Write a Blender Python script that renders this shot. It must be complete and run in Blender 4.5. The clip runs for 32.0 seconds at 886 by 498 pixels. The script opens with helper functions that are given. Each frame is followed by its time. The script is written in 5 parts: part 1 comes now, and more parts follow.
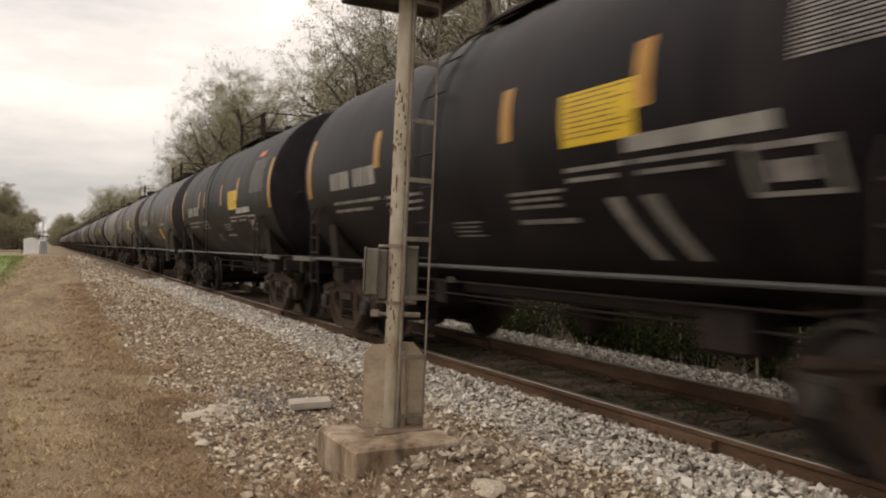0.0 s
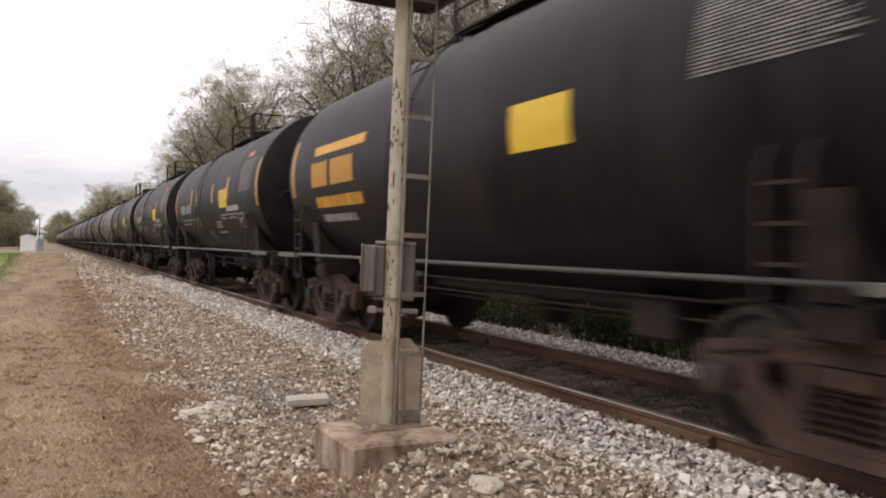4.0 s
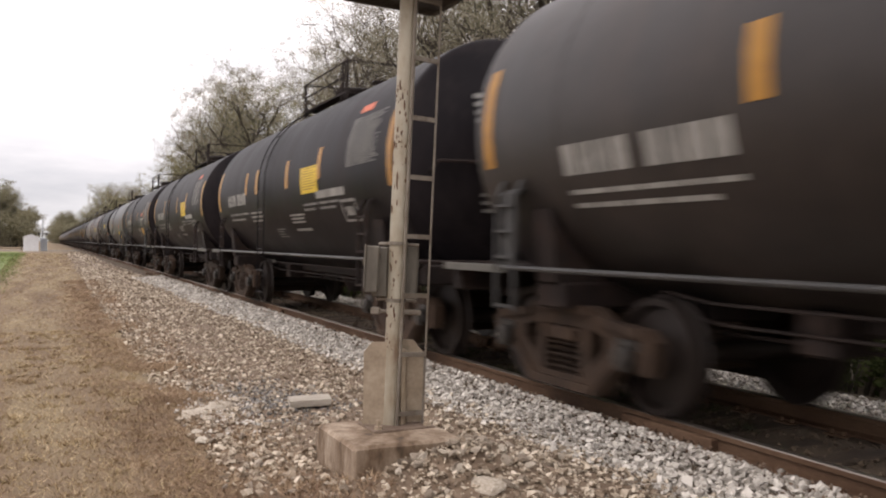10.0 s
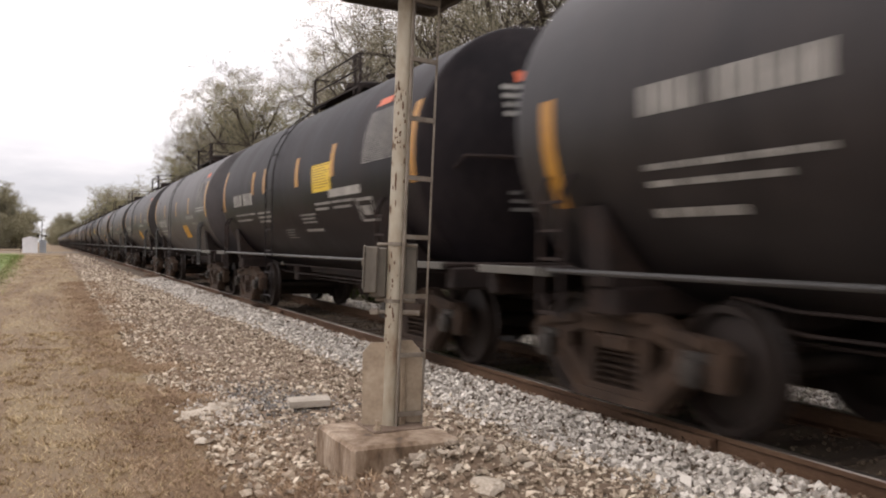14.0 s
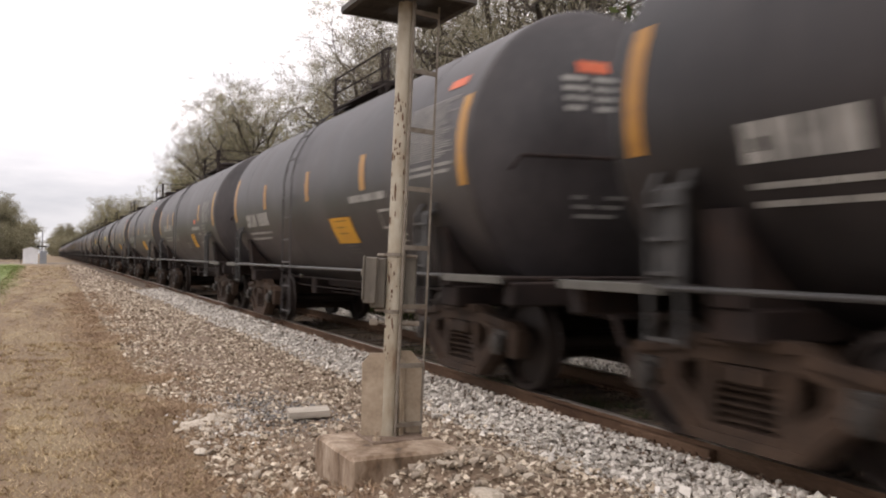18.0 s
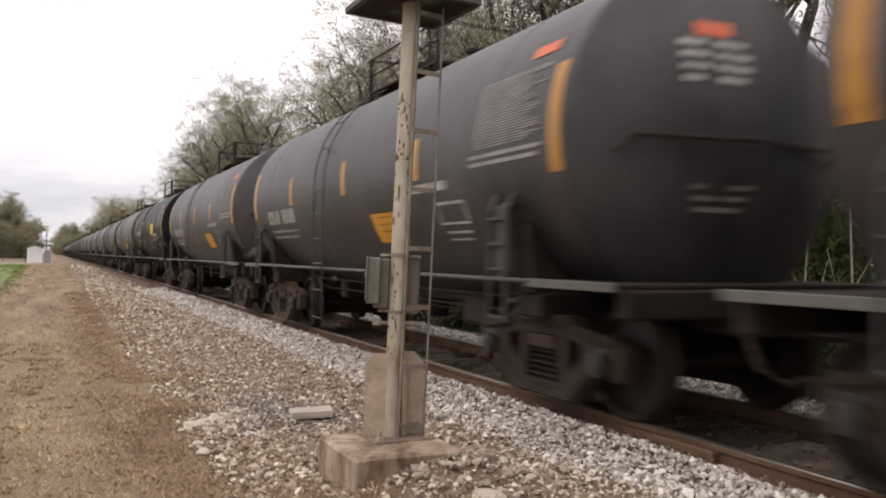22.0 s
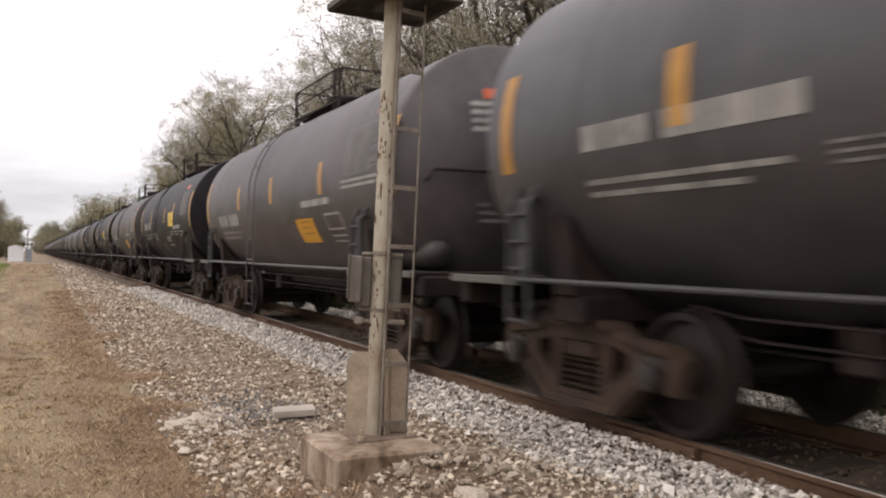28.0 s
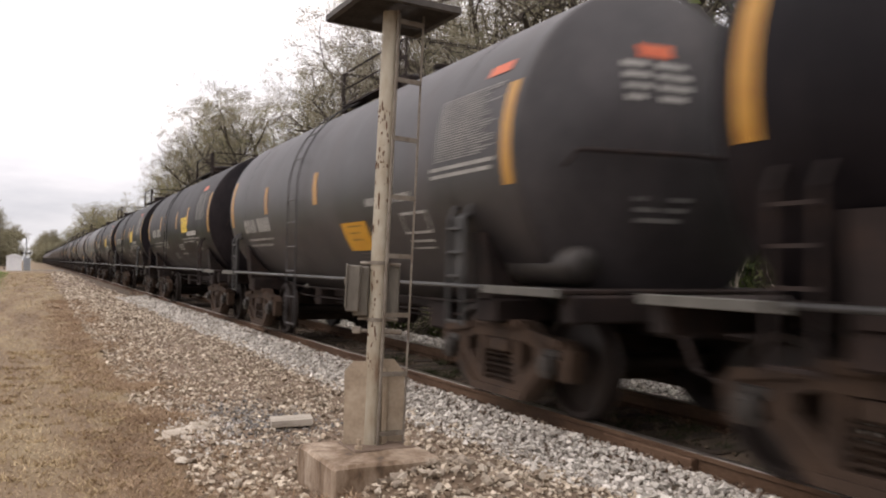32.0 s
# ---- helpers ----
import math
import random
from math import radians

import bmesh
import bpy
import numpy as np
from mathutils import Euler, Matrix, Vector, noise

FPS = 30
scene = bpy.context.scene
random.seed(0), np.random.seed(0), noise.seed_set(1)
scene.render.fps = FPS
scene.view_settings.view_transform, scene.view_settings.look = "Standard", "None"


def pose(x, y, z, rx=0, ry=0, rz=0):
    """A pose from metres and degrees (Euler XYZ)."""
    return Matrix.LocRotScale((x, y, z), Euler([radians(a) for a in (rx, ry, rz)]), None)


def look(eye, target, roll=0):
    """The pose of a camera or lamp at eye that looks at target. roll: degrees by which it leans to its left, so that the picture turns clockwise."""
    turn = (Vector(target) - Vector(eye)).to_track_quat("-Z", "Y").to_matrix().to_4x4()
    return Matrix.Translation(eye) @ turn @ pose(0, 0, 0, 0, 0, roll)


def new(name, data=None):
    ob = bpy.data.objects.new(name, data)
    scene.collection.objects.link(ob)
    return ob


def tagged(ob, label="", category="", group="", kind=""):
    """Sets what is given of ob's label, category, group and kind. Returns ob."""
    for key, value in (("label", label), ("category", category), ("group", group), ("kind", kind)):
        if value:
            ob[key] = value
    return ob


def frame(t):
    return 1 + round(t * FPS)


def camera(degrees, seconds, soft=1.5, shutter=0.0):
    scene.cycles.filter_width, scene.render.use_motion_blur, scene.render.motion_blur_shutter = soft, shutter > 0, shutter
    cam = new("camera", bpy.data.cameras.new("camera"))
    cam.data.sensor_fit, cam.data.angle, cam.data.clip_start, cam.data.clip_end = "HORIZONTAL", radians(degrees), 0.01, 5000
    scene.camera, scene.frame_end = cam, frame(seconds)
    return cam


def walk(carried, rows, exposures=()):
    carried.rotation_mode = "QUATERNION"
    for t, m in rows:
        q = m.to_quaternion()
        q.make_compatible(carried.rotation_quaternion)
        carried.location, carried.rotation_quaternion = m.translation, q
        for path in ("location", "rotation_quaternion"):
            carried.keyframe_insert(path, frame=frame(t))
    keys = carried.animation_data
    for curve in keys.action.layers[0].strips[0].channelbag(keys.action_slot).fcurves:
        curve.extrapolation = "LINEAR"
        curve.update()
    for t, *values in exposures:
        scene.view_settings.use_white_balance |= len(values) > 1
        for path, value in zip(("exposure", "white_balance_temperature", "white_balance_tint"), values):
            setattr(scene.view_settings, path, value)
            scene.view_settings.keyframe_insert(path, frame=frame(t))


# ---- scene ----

# World: +Y runs along the track, +X across it, z = 0 is the top of the rails. The train rolls towards +Y.


def aim(x, y, z, turn, tilt, lean):
    """A camera at (x, y, z), turned right of +Y, tilted up and leaning, in degrees."""
    a, b = radians(turn), radians(tilt)
    return look((x, y, z), (x + math.sin(a) * math.cos(b), y + math.cos(a) * math.cos(b), z + math.sin(b)), lean)


cam = camera(56.8, 32.0, soft=2.0, shutter=0.33)
walk(cam, [
    (0, aim(-0.001, -0.007, 1.292, 25.615, -0.099, 0.675)),
    (0.5, aim(0.000, -0.004, 1.290, 25.513, -0.207, 0.625)),
    (1, aim(-0.001, -0.001, 1.289, 25.531, -0.267, 0.643)),
    (1.5, aim(0.005, 0.003, 1.291, 25.652, -0.355, 0.637)),
    (2, aim(0.000, 0.000, 1.290, 25.517, -0.377, 0.700)),
    (2.5, aim(-0.001, 0.002, 1.290, 25.531, -0.424, 0.745)),
    (3, aim(-0.003, -0.011, 1.290, 25.584, -0.378, 0.719)),
    (3.5, aim(0.003, -0.004, 1.291, 25.770, -0.316, 0.674)),
    (5.5, aim(0.005, 0.005, 1.285, 25.712, -0.414, 0.442)),
    (6, aim(0.003, -0.003, 1.283, 25.846, -0.386, 0.541)),
    (6.5, aim(0.003, 0.001, 1.284, 25.863, -0.389, 0.583)),
    (7, aim(0.005, 0.001, 1.282, 25.891, -0.515, 0.622)),
    (7.5, aim(0.002, 0.004, 1.282, 25.880, -0.468, 0.617)),
    (8, aim(0.004, 0.002, 1.288, 25.916, -0.560, 0.560)),
    (8.5, aim(0.009, -0.004, 1.285, 25.979, -0.517, 0.550)),
    (9, aim(0.005, -0.001, 1.285, 25.895, -0.585, 0.632)),
    (9.5, aim(0.001, -0.003, 1.288, 25.729, -0.429, 0.702)),
    (10, aim(-0.002, -0.000, 1.289, 25.625, -0.235, 0.790)),
    (10.5, aim(-0.001, -0.006, 1.285, 25.664, -0.180, 0.725)),
    (11, aim(0.000, -0.005, 1.286, 25.856, -0.142, 0.649)),
    (11.5, aim(-0.008, -0.005, 1.284, 25.780, -0.034, 0.683)),
    (12, aim(-0.001, -0.001, 1.283, 25.610, -0.078, 0.693)),
    (12.5, aim(-0.000, 0.002, 1.286, 25.654, -0.133, 0.747)),
    (13, aim(-0.002, 0.003, 1.284, 25.688, -0.236, 0.790)),
    (13.5, aim(0.000, -0.000, 1.287, 25.727, -0.309, 0.730)),
    (14, aim(-0.000, -0.005, 1.285, 25.676, -0.157, 0.688)),
    (14.5, aim(-0.005, -0.007, 1.286, 25.624, 0.098, 0.778)),
    (16.5, aim(-0.008, -0.015, 1.289, 25.615, 0.544, 0.865)),
    (17, aim(-0.001, -0.019, 1.287, 25.473, 0.617, 0.745)),
    (17.5, aim(-0.006, -0.034, 1.287, 25.561, 0.658, 0.709)),
    (18, aim(-0.003, -0.025, 1.282, 25.649, 0.624, 0.732)),
    (18.5, aim(-0.005, -0.029, 1.282, 25.584, 0.599, 0.860)),
    (19, aim(-0.005, -0.018, 1.283, 25.202, 0.297, 0.875)),
    (19.5, aim(0.000, -0.022, 1.282, 25.117, 0.254, 0.866)),
    (20, aim(-0.000, -0.019, 1.284, 25.198, 0.389, 0.824)),
    (20.5, aim(0.003, -0.019, 1.282, 25.234, 0.498, 0.812)),
    (21, aim(-0.000, -0.024, 1.284, 25.226, 0.609, 0.798)),
    (21.5, aim(0.002, -0.022, 1.285, 25.286, 0.581, 0.769)),
    (22, aim(-0.002, -0.023, 1.284, 25.407, 0.647, 0.918)),
    (22.5, aim(0.003, -0.012, 1.285, 25.514, 0.620, 0.739)),
    (23, aim(0.006, -0.010, 1.279, 25.596, 0.443, 0.810)),
    (23.5, aim(0.006, -0.008, 1.280, 25.695, 0.445, 0.766)),
    (24, aim(0.015, -0.006, 1.281, 25.739, 0.264, 0.711)),
    (24.5, aim(0.014, -0.009, 1.285, 25.888, 0.184, 0.600)),
    (25, aim(0.016, -0.016, 1.282, 25.956, 0.351, 0.456)),
    (25.5, aim(0.022, -0.016, 1.278, 25.993, 0.247, 0.547)),
    (27.5, aim(0.021, -0.026, 1.283, 26.357, 0.467, 0.762)),
    (28, aim(0.016, -0.029, 1.282, 26.461, 0.557, 0.877)),
    (28.5, aim(0.023, -0.020, 1.284, 26.526, 0.664, 0.786)),
    (29, aim(0.020, -0.030, 1.280, 26.484, 0.941, 0.865)),
    (29.5, aim(0.021, -0.027, 1.279, 26.559, 0.995, 0.926)),
    (30, aim(0.026, -0.022, 1.279, 26.469, 1.023, 0.897)),
    (30.5, aim(0.025, -0.028, 1.281, 26.410, 1.023, 0.946)),
    (31, aim(0.023, -0.032, 1.282, 26.532, 1.096, 0.987)),
    (31.5, aim(0.020, -0.035, 1.282, 26.563, 1.116, 0.968)),
    (32, aim(0.018, -0.041, 1.282, 26.532, 1.233, 0.975)),
], exposures=[(0, -0.34, 7450, 16), (1.2, -0.33, 7450, 16), (2.1, -0.34, 7400, 16), (2.6, -0.14, 7050, 18), (3.2, 0.03, 6750, 20), (32, 0.05, 6750, 20)])
# ---- light ----
world = bpy.data.worlds.new("overcast_sky")
scene.world = world
world.use_nodes = True
wn, wl = world.node_tree.nodes, world.node_tree.links
wn.clear()
w_out = wn.new("ShaderNodeOutputWorld")
w_bg = wn.new("ShaderNodeBackground")
w_sky = wn.new("ShaderNodeTexSky")
w_sky.sky_type = "NISHITA"
w_sky.sun_disc = False
w_sky.sun_elevation = radians(48)
w_sky.sun_rotation = radians(270)
w_co = wn.new("ShaderNodeTexCoord")
w_map = wn.new("ShaderNodeMapping")
w_map.inputs["Scale"].default_value = (1.0, 1.0, 4.0)
w_noise = wn.new("ShaderNodeTexNoise")
w_noise.inputs["Scale"].default_value = 2.6
w_noise.inputs["Detail"].default_value = 6
w_noise.inputs["Roughness"].default_value = 0.55
w_ramp = wn.new("ShaderNodeValToRGB")
w_ramp.color_ramp.elements[0].position = 0.34
w_ramp.color_ramp.elements[0].color = (6.9, 7.2, 7.4, 1)
w_ramp.color_ramp.elements[1].position = 0.62
w_ramp.color_ramp.elements[1].color = (11.1, 11.1, 10.9, 1)
w_mix = wn.new("ShaderNodeMix")
w_mix.data_type = "RGBA"
w_mix.inputs["Factor"].default_value = 0.93
wl.new(w_co.outputs["Generated"], w_map.inputs["Vector"])
wl.new(w_map.outputs["Vector"], w_noise.inputs["Vector"])
wl.new(w_noise.outputs["Fac"], w_ramp.inputs["Fac"])
wl.new(w_sky.outputs["Color"], w_mix.inputs["A"])
wl.new(w_ramp.outputs["Color"], w_mix.inputs["B"])
w_sep = wn.new("ShaderNodeSeparateXYZ")
w_tone = wn.new("ShaderNodeValToRGB")
for k, (at, c) in enumerate(((0.0, (0.76, 0.79, 0.81)), (0.19, (1.3, 1.3, 1.3)), (1.0, (1.75, 1.75, 1.75)))):
    e = w_tone.color_ramp.elements[k] if k < 2 else w_tone.color_ramp.elements.new(at)
    e.position, e.color = at, (*c, 1)
w_dim = wn.new("ShaderNodeMix")
w_dim.data_type = "RGBA"
w_dim.blend_type = "MULTIPLY"
w_dim.inputs["Factor"].default_value = 1.0
wl.new(w_co.outputs["Generated"], w_sep.inputs["Vector"])
wl.new(w_sep.outputs["Z"], w_tone.inputs["Fac"])
wl.new(w_mix.outputs["Result"], w_dim.inputs["A"])
wl.new(w_tone.outputs["Color"], w_dim.inputs["B"])
wl.new(w_dim.outputs["Result"], w_bg.inputs["Color"])
w_bg.inputs["Strength"].default_value = 0.108
wl.new(w_bg.outputs["Background"], w_out.inputs["Surface"])

sun = new("sun", bpy.data.lights.new("sun", "SUN"))
sun.data.energy = 0.8
sun.data.angle = radians(30)
sun.data.color = (1.0, 0.95, 0.88)
sun.matrix_world = look((-15, 4, 21), (2, 4, 0))


# ---- materials ----
def material(name, tones, rough=0.8, metal=0.0, scale=6.0, fine=60.0, bump=0.2, spread=0.0, stretch=(1, 1, 1),
             island=False, per_object=False, grip=0.02, spec=0.5):
    """A worn surface: tones = colours blended by two scales of noise; spread = variation from piece to piece."""
    m = bpy.data.materials.new(name)
    m.use_nodes = True
    n, l = m.node_tree.nodes, m.node_tree.links
    b = n["Principled BSDF"]
    co = n.new("ShaderNodeTexCoord")
    mp = n.new("ShaderNodeMapping")
    mp.inputs["Scale"].default_value = stretch
    l.new(co.outputs["Object"], mp.inputs["Vector"])
    big, small = n.new("ShaderNodeTexNoise"), n.new("ShaderNodeTexNoise")
    for t, s, d in ((big, scale, 5), (small, fine, 4)):
        t.inputs["Scale"].default_value = s
        t.inputs["Detail"].default_value = d
        t.inputs["Roughness"].default_value = 0.6
        l.new(mp.outputs["Vector"], t.inputs["Vector"])
    add = n.new("ShaderNodeMath")
    add.operation = "MULTIPLY_ADD"
    add.inputs[1].default_value = 0.35
    l.new(small.outputs["Fac"], add.inputs[0])
    l.new(big.outputs["Fac"], add.inputs[2])
    fac = add.outputs[0]
    if island or per_object:
        src = n.new("ShaderNodeNewGeometry" if island else "ShaderNodeObjectInfo")
        vary = n.new("ShaderNodeMath")
        vary.operation = "MULTIPLY_ADD"
        vary.inputs[1].default_value = spread
        l.new(src.outputs["Random Per Island" if island else "Random"], vary.inputs[0])
        l.new(fac, vary.inputs[2])
        off = n.new("ShaderNodeMath")
        off.operation = "SUBTRACT"
        off.inputs[1].default_value = spread / 2
        l.new(vary.outputs[0], off.inputs[0])
        fac = off.outputs[0]
    ramp = n.new("ShaderNodeValToRGB")
    while len(ramp.color_ramp.elements) < len(tones):
        ramp.color_ramp.elements.new(0.5)
    for i, c in enumerate(tones):
        e = ramp.color_ramp.elements[i]
        e.position = 0.4 + 0.55 * i / max(1, len(tones) - 1)
        e.color = (*c, 1)
    l.new(fac, ramp.inputs["Fac"])
    l.new(ramp.outputs["Color"], b.inputs["Base Color"])
    rr = n.new("ShaderNodeMapRange")
    rr.inputs["To Min"].default_value = max(0.05, rough - 0.12)
    rr.inputs["To Max"].default_value = min(1.0, rough + 0.12)
    l.new(big.outputs["Fac"], rr.inputs["Value"])
    l.new(rr.outputs["Result"], b.inputs["Roughness"])
    b.inputs["Metallic"].default_value = metal
    b.inputs["Specular IOR Level"].default_value = spec
    if bump:
        bp = n.new("ShaderNodeBump")
        bp.inputs["Strength"].default_value = bump
        bp.inputs["Distance"].default_value = grip
        l.new(small.outputs["Fac"], bp.inputs["Height"])
        l.new(bp.outputs["Normal"], b.inputs["Normal"])
    return m


def tank_paint(name, low, high, rust, rough=0.5, gloss=0.38, dust=(0.05, 0.045, 0.043), film=0.4):
    """Tank paint: streaks that run down the shell, and smudges of road dust that differ from car to car."""
    m = material(name, [low, high, rust], rough, 0.0, 1.1, 9.0, 0.06, 0.25, (1.0, 2.2, 0.45), per_object=True, spec=gloss)
    n, l = m.node_tree.nodes, m.node_tree.links
    b = n["Principled BSDF"]
    info, turn, co, mp = n.new("ShaderNodeObjectInfo"), n.new("ShaderNodeMath"), n.new("ShaderNodeTexCoord"), n.new("ShaderNodeMapping")
    turn.operation = "MULTIPLY"
    turn.inputs[1].default_value = 40.0
    mp.inputs["Scale"].default_value = (0.9, 0.55, 0.7)
    smudge, ramp, mix = n.new("ShaderNodeTexNoise"), n.new("ShaderNodeValToRGB"), n.new("ShaderNodeMix")
    smudge.noise_dimensions = "4D"
    smudge.inputs["Scale"].default_value, smudge.inputs["Detail"].default_value, smudge.inputs["Roughness"].default_value = 1.0, 8, 0.68
    for e, (at, c) in zip(ramp.color_ramp.elements, ((0.42, 0.0), (0.72, film))):
        e.position, e.color = at, (c, c, c, 1)
    mix.data_type = "RGBA"
    mix.inputs["B"].default_value = (*dust, 1)
    l.new(info.outputs["Random"], turn.inputs[0])
    l.new(turn.outputs[0], smudge.inputs["W"])
    l.new(co.outputs["Object"], mp.inputs["Vector"])
    l.new(mp.outputs["Vector"], smudge.inputs["Vector"])
    l.new(smudge.outputs["Fac"], ramp.inputs["Fac"])
    l.new(ramp.outputs["Color"], mix.inputs["Factor"])
    l.new(b.inputs["Base Color"].links[0].from_socket, mix.inputs["A"])
    l.new(mix.outputs["Result"], b.inputs["Base Color"])
    return m


PAINTS = {
    "black": tank_paint("black_tank_paint", (0.0032, 0.0026, 0.0035), (0.0076, 0.0063, 0.0076), (0.0225, 0.018, 0.0185), 0.45, 0.08, (0.0265, 0.0218, 0.024), 0.5),
    "dark": tank_paint("sooty_tank_paint", (0.0037, 0.0032, 0.0036), (0.0098, 0.0084, 0.0091), (0.027, 0.0225, 0.0218), 0.46, 0.33, (0.037, 0.0318, 0.0328), 0.5),
    "gray": tank_paint("faded_grey_tank_paint", (0.0085, 0.0074, 0.0079), (0.0212, 0.0185, 0.0192), (0.049, 0.042, 0.041), 0.48, 0.5, (0.08, 0.07, 0.071), 0.5),
    "brown": tank_paint("rusty_brown_tank_paint", (0.0064, 0.0047, 0.0042), (0.016, 0.0119, 0.0103), (0.04, 0.029, 0.0235), 0.5, 0.5, (0.066, 0.05, 0.046), 0.5),
    "mauve": tank_paint("dusty_mauve_brown_tank_paint", (0.016, 0.0123, 0.0123), (0.039, 0.031, 0.0304), (0.086, 0.069, 0.065), 0.5, 0.6, (0.115, 0.095, 0.094), 0.55),
    "slate": tank_paint("blue_grey_tank_paint", (0.0058, 0.0058, 0.0066), (0.0142, 0.0142, 0.0155), (0.031, 0.03, 0.0305), 0.43, 0.7, (0.062, 0.059, 0.061), 0.5),
    "steel": tank_paint("steel_grey_tank_paint", (0.0125, 0.0118, 0.0128), (0.031, 0.029, 0.0305), (0.066, 0.06, 0.0595), 0.46, 0.6, (0.1, 0.092, 0.094), 0.5),
    "pale": tank_paint("chalky_grey_tank_paint", (0.026, 0.0228, 0.0216), (0.06, 0.053, 0.05), (0.122, 0.104, 0.09), 0.5, 0.7, (0.15, 0.132, 0.122), 0.5),
}
M_FRAME = material("grimy_black_steel", [(0.01071, 0.007857, 0.007464), (0.02282, 0.01611, 0.01414), (0.04657, 0.02907, 0.022)], 0.75, 0, 3, 30, 0.15, spec=0.2)
M_TRUCK = material("dusty_cast_steel", [(0.01938, 0.01204, 0.008364), (0.03774, 0.02396, 0.01632), (0.06528, 0.0408, 0.02702)], 0.8, 0, 4, 40, 0.3, 0.3, per_object=True, spec=0.25)
M_TREAD = material("worn_wheel_steel", [(0.009526, 0.005666, 0.004096), (0.01588, 0.009508, 0.00675), (0.02328, 0.01345, 0.00931)], 0.6, 0.3, 5, 50, 0.1)
M_CAP = material("grey_bearing_cap", [(0.01893, 0.01656, 0.01449), (0.03366, 0.02921, 0.02536), (0.05049, 0.04285, 0.03623)], 0.5, 0.3, 8, 40, 0.1)
M_RAILPIPE = material("scuffed_grey_handrail", [(0.0351, 0.03432, 0.03315), (0.0546, 0.05265, 0.0507), (0.078, 0.0741, 0.0702)], 0.45, 0.2, 4, 40, 0.1)
M_STEP = material("dull_grey_step_steel", [(0.02025, 0.01944, 0.01863), (0.03645, 0.03483, 0.03321), (0.06075, 0.05751, 0.05427)], 0.6, 0.1, 4, 40, 0.1)
M_DECK = material("worn_deck_edge", [(0.04641, 0.04448, 0.03868), (0.07735, 0.07348, 0.06188), (0.116, 0.1083, 0.09282)], 0.6, 0, 4, 40, 0.2)
M_STRIPE = material("amber_reflective_tape", [(0.2927, 0.129, 0.01227), (0.4043, 0.1882, 0.01952), (0.46, 0.237, 0.03346)], 0.45, 0, 6, 30, 0.05, 0.3, per_object=True)
M_YELLOW = material("yellow_placard_paint", [(0.5007, 0.3149, 0.005653), (0.6299, 0.4199, 0.008479), (0.646, 0.4603, 0.02261)], 0.5, 0, 8, 40, 0.03)
M_ORANGE = material("orange_placard_paint", [(0.4037, 0.1857, 0.00969), (0.5491, 0.2665, 0.01211), (0.5814, 0.323, 0.02907)], 0.5, 0, 8, 40, 0.03)
M_RED = material("red_orange_label", [(0.425, 0.068, 0.02125), (0.561, 0.102, 0.02975), (0.595, 0.17, 0.068)], 0.5, 0, 8, 40, 0.03)
M_WHITE = material("chalky_white_lettering", [(0.15, 0.1462, 0.135), (0.27, 0.2625, 0.24), (0.375, 0.36, 0.33)], 0.7, 0, 5, 30, 0.05, 0.25, per_object=True)
M_GREYINK = material("faded_grey_lettering", [(0.108, 0.1056, 0.0996), (0.192, 0.1859, 0.1739), (0.288, 0.276, 0.252)], 0.7, 0, 5, 30, 0.05, 0.3, per_object=True)
M_DARKINK = material("dark_placard_lettering", [(0.16, 0.095, 0.015), (0.22, 0.13, 0.02)], 0.6, 0, 8, 40, 0)
M_RAIL = material("rusty_rail_steel", [(0.05, 0.027, 0.016), (0.1, 0.058, 0.035), (0.17, 0.108, 0.07)], 0.85, 0, 3, 50, 0.25, 0, (1, 0.3, 1), spec=0.2)
M_RAILTOP = material("worn_bright_rail_head", [(0.22, 0.17, 0.13), (0.42, 0.37, 0.32), (0.55, 0.52, 0.48)], 0.34, 0.95, 3, 60, 0.05, 0, (1, 0.1, 1))
M_TIE = material("dark_creosoted_timber", [(0.03, 0.02, 0.013), (0.062, 0.043, 0.029), (0.11, 0.082, 0.058)], 0.9, 0, 3, 40, 0.5, 0.2, (0.4, 3, 3), per_object=True)
M_GROUND = material("dry_grass_and_soil", [(0.1088, 0.06767, 0.0379), (0.1731, 0.1162, 0.06738), (0.2226, 0.1667, 0.09475), (0.3166, 0.2424, 0.1474)], 0.95, 0, 1.5, 48, 1.0, 0, (1, 0.16, 1))
M_MUD = material("cinder_and_soil", [(0.05, 0.034, 0.022), (0.115, 0.083, 0.055), (0.2, 0.152, 0.105)], 0.95, 0, 1.6, 25, 0.8)
M_GRAVEL = material("brown_gravel_bed", [(0.09504, 0.0638, 0.04048), (0.1663, 0.1166, 0.07691), (0.2614, 0.1925, 0.1336)], 0.95, 0, 6, 24, 0.5)
M_STONE_W = material("pale_limestone", [(0.3111, 0.282, 0.2417), (0.446, 0.4129, 0.3625), (0.5705, 0.5337, 0.4737), (0.7053, 0.6595, 0.5897)], 0.9, 0, 12, 60, 0.4, 0.8, island=True)
M_STONE_G = material("blue_grey_stone_chips", [(0.1, 0.093, 0.084), (0.19, 0.178, 0.163), (0.3, 0.285, 0.265)], 0.9, 0, 12, 60, 0.4, 0.7, island=True)
M_STONE_R = material("rust_dusted_stone", [(0.075, 0.0425, 0.025), (0.1625, 0.1038, 0.06875), (0.275, 0.2063, 0.15)], 0.95, 0, 12, 60, 0.4, 0.7, island=True)
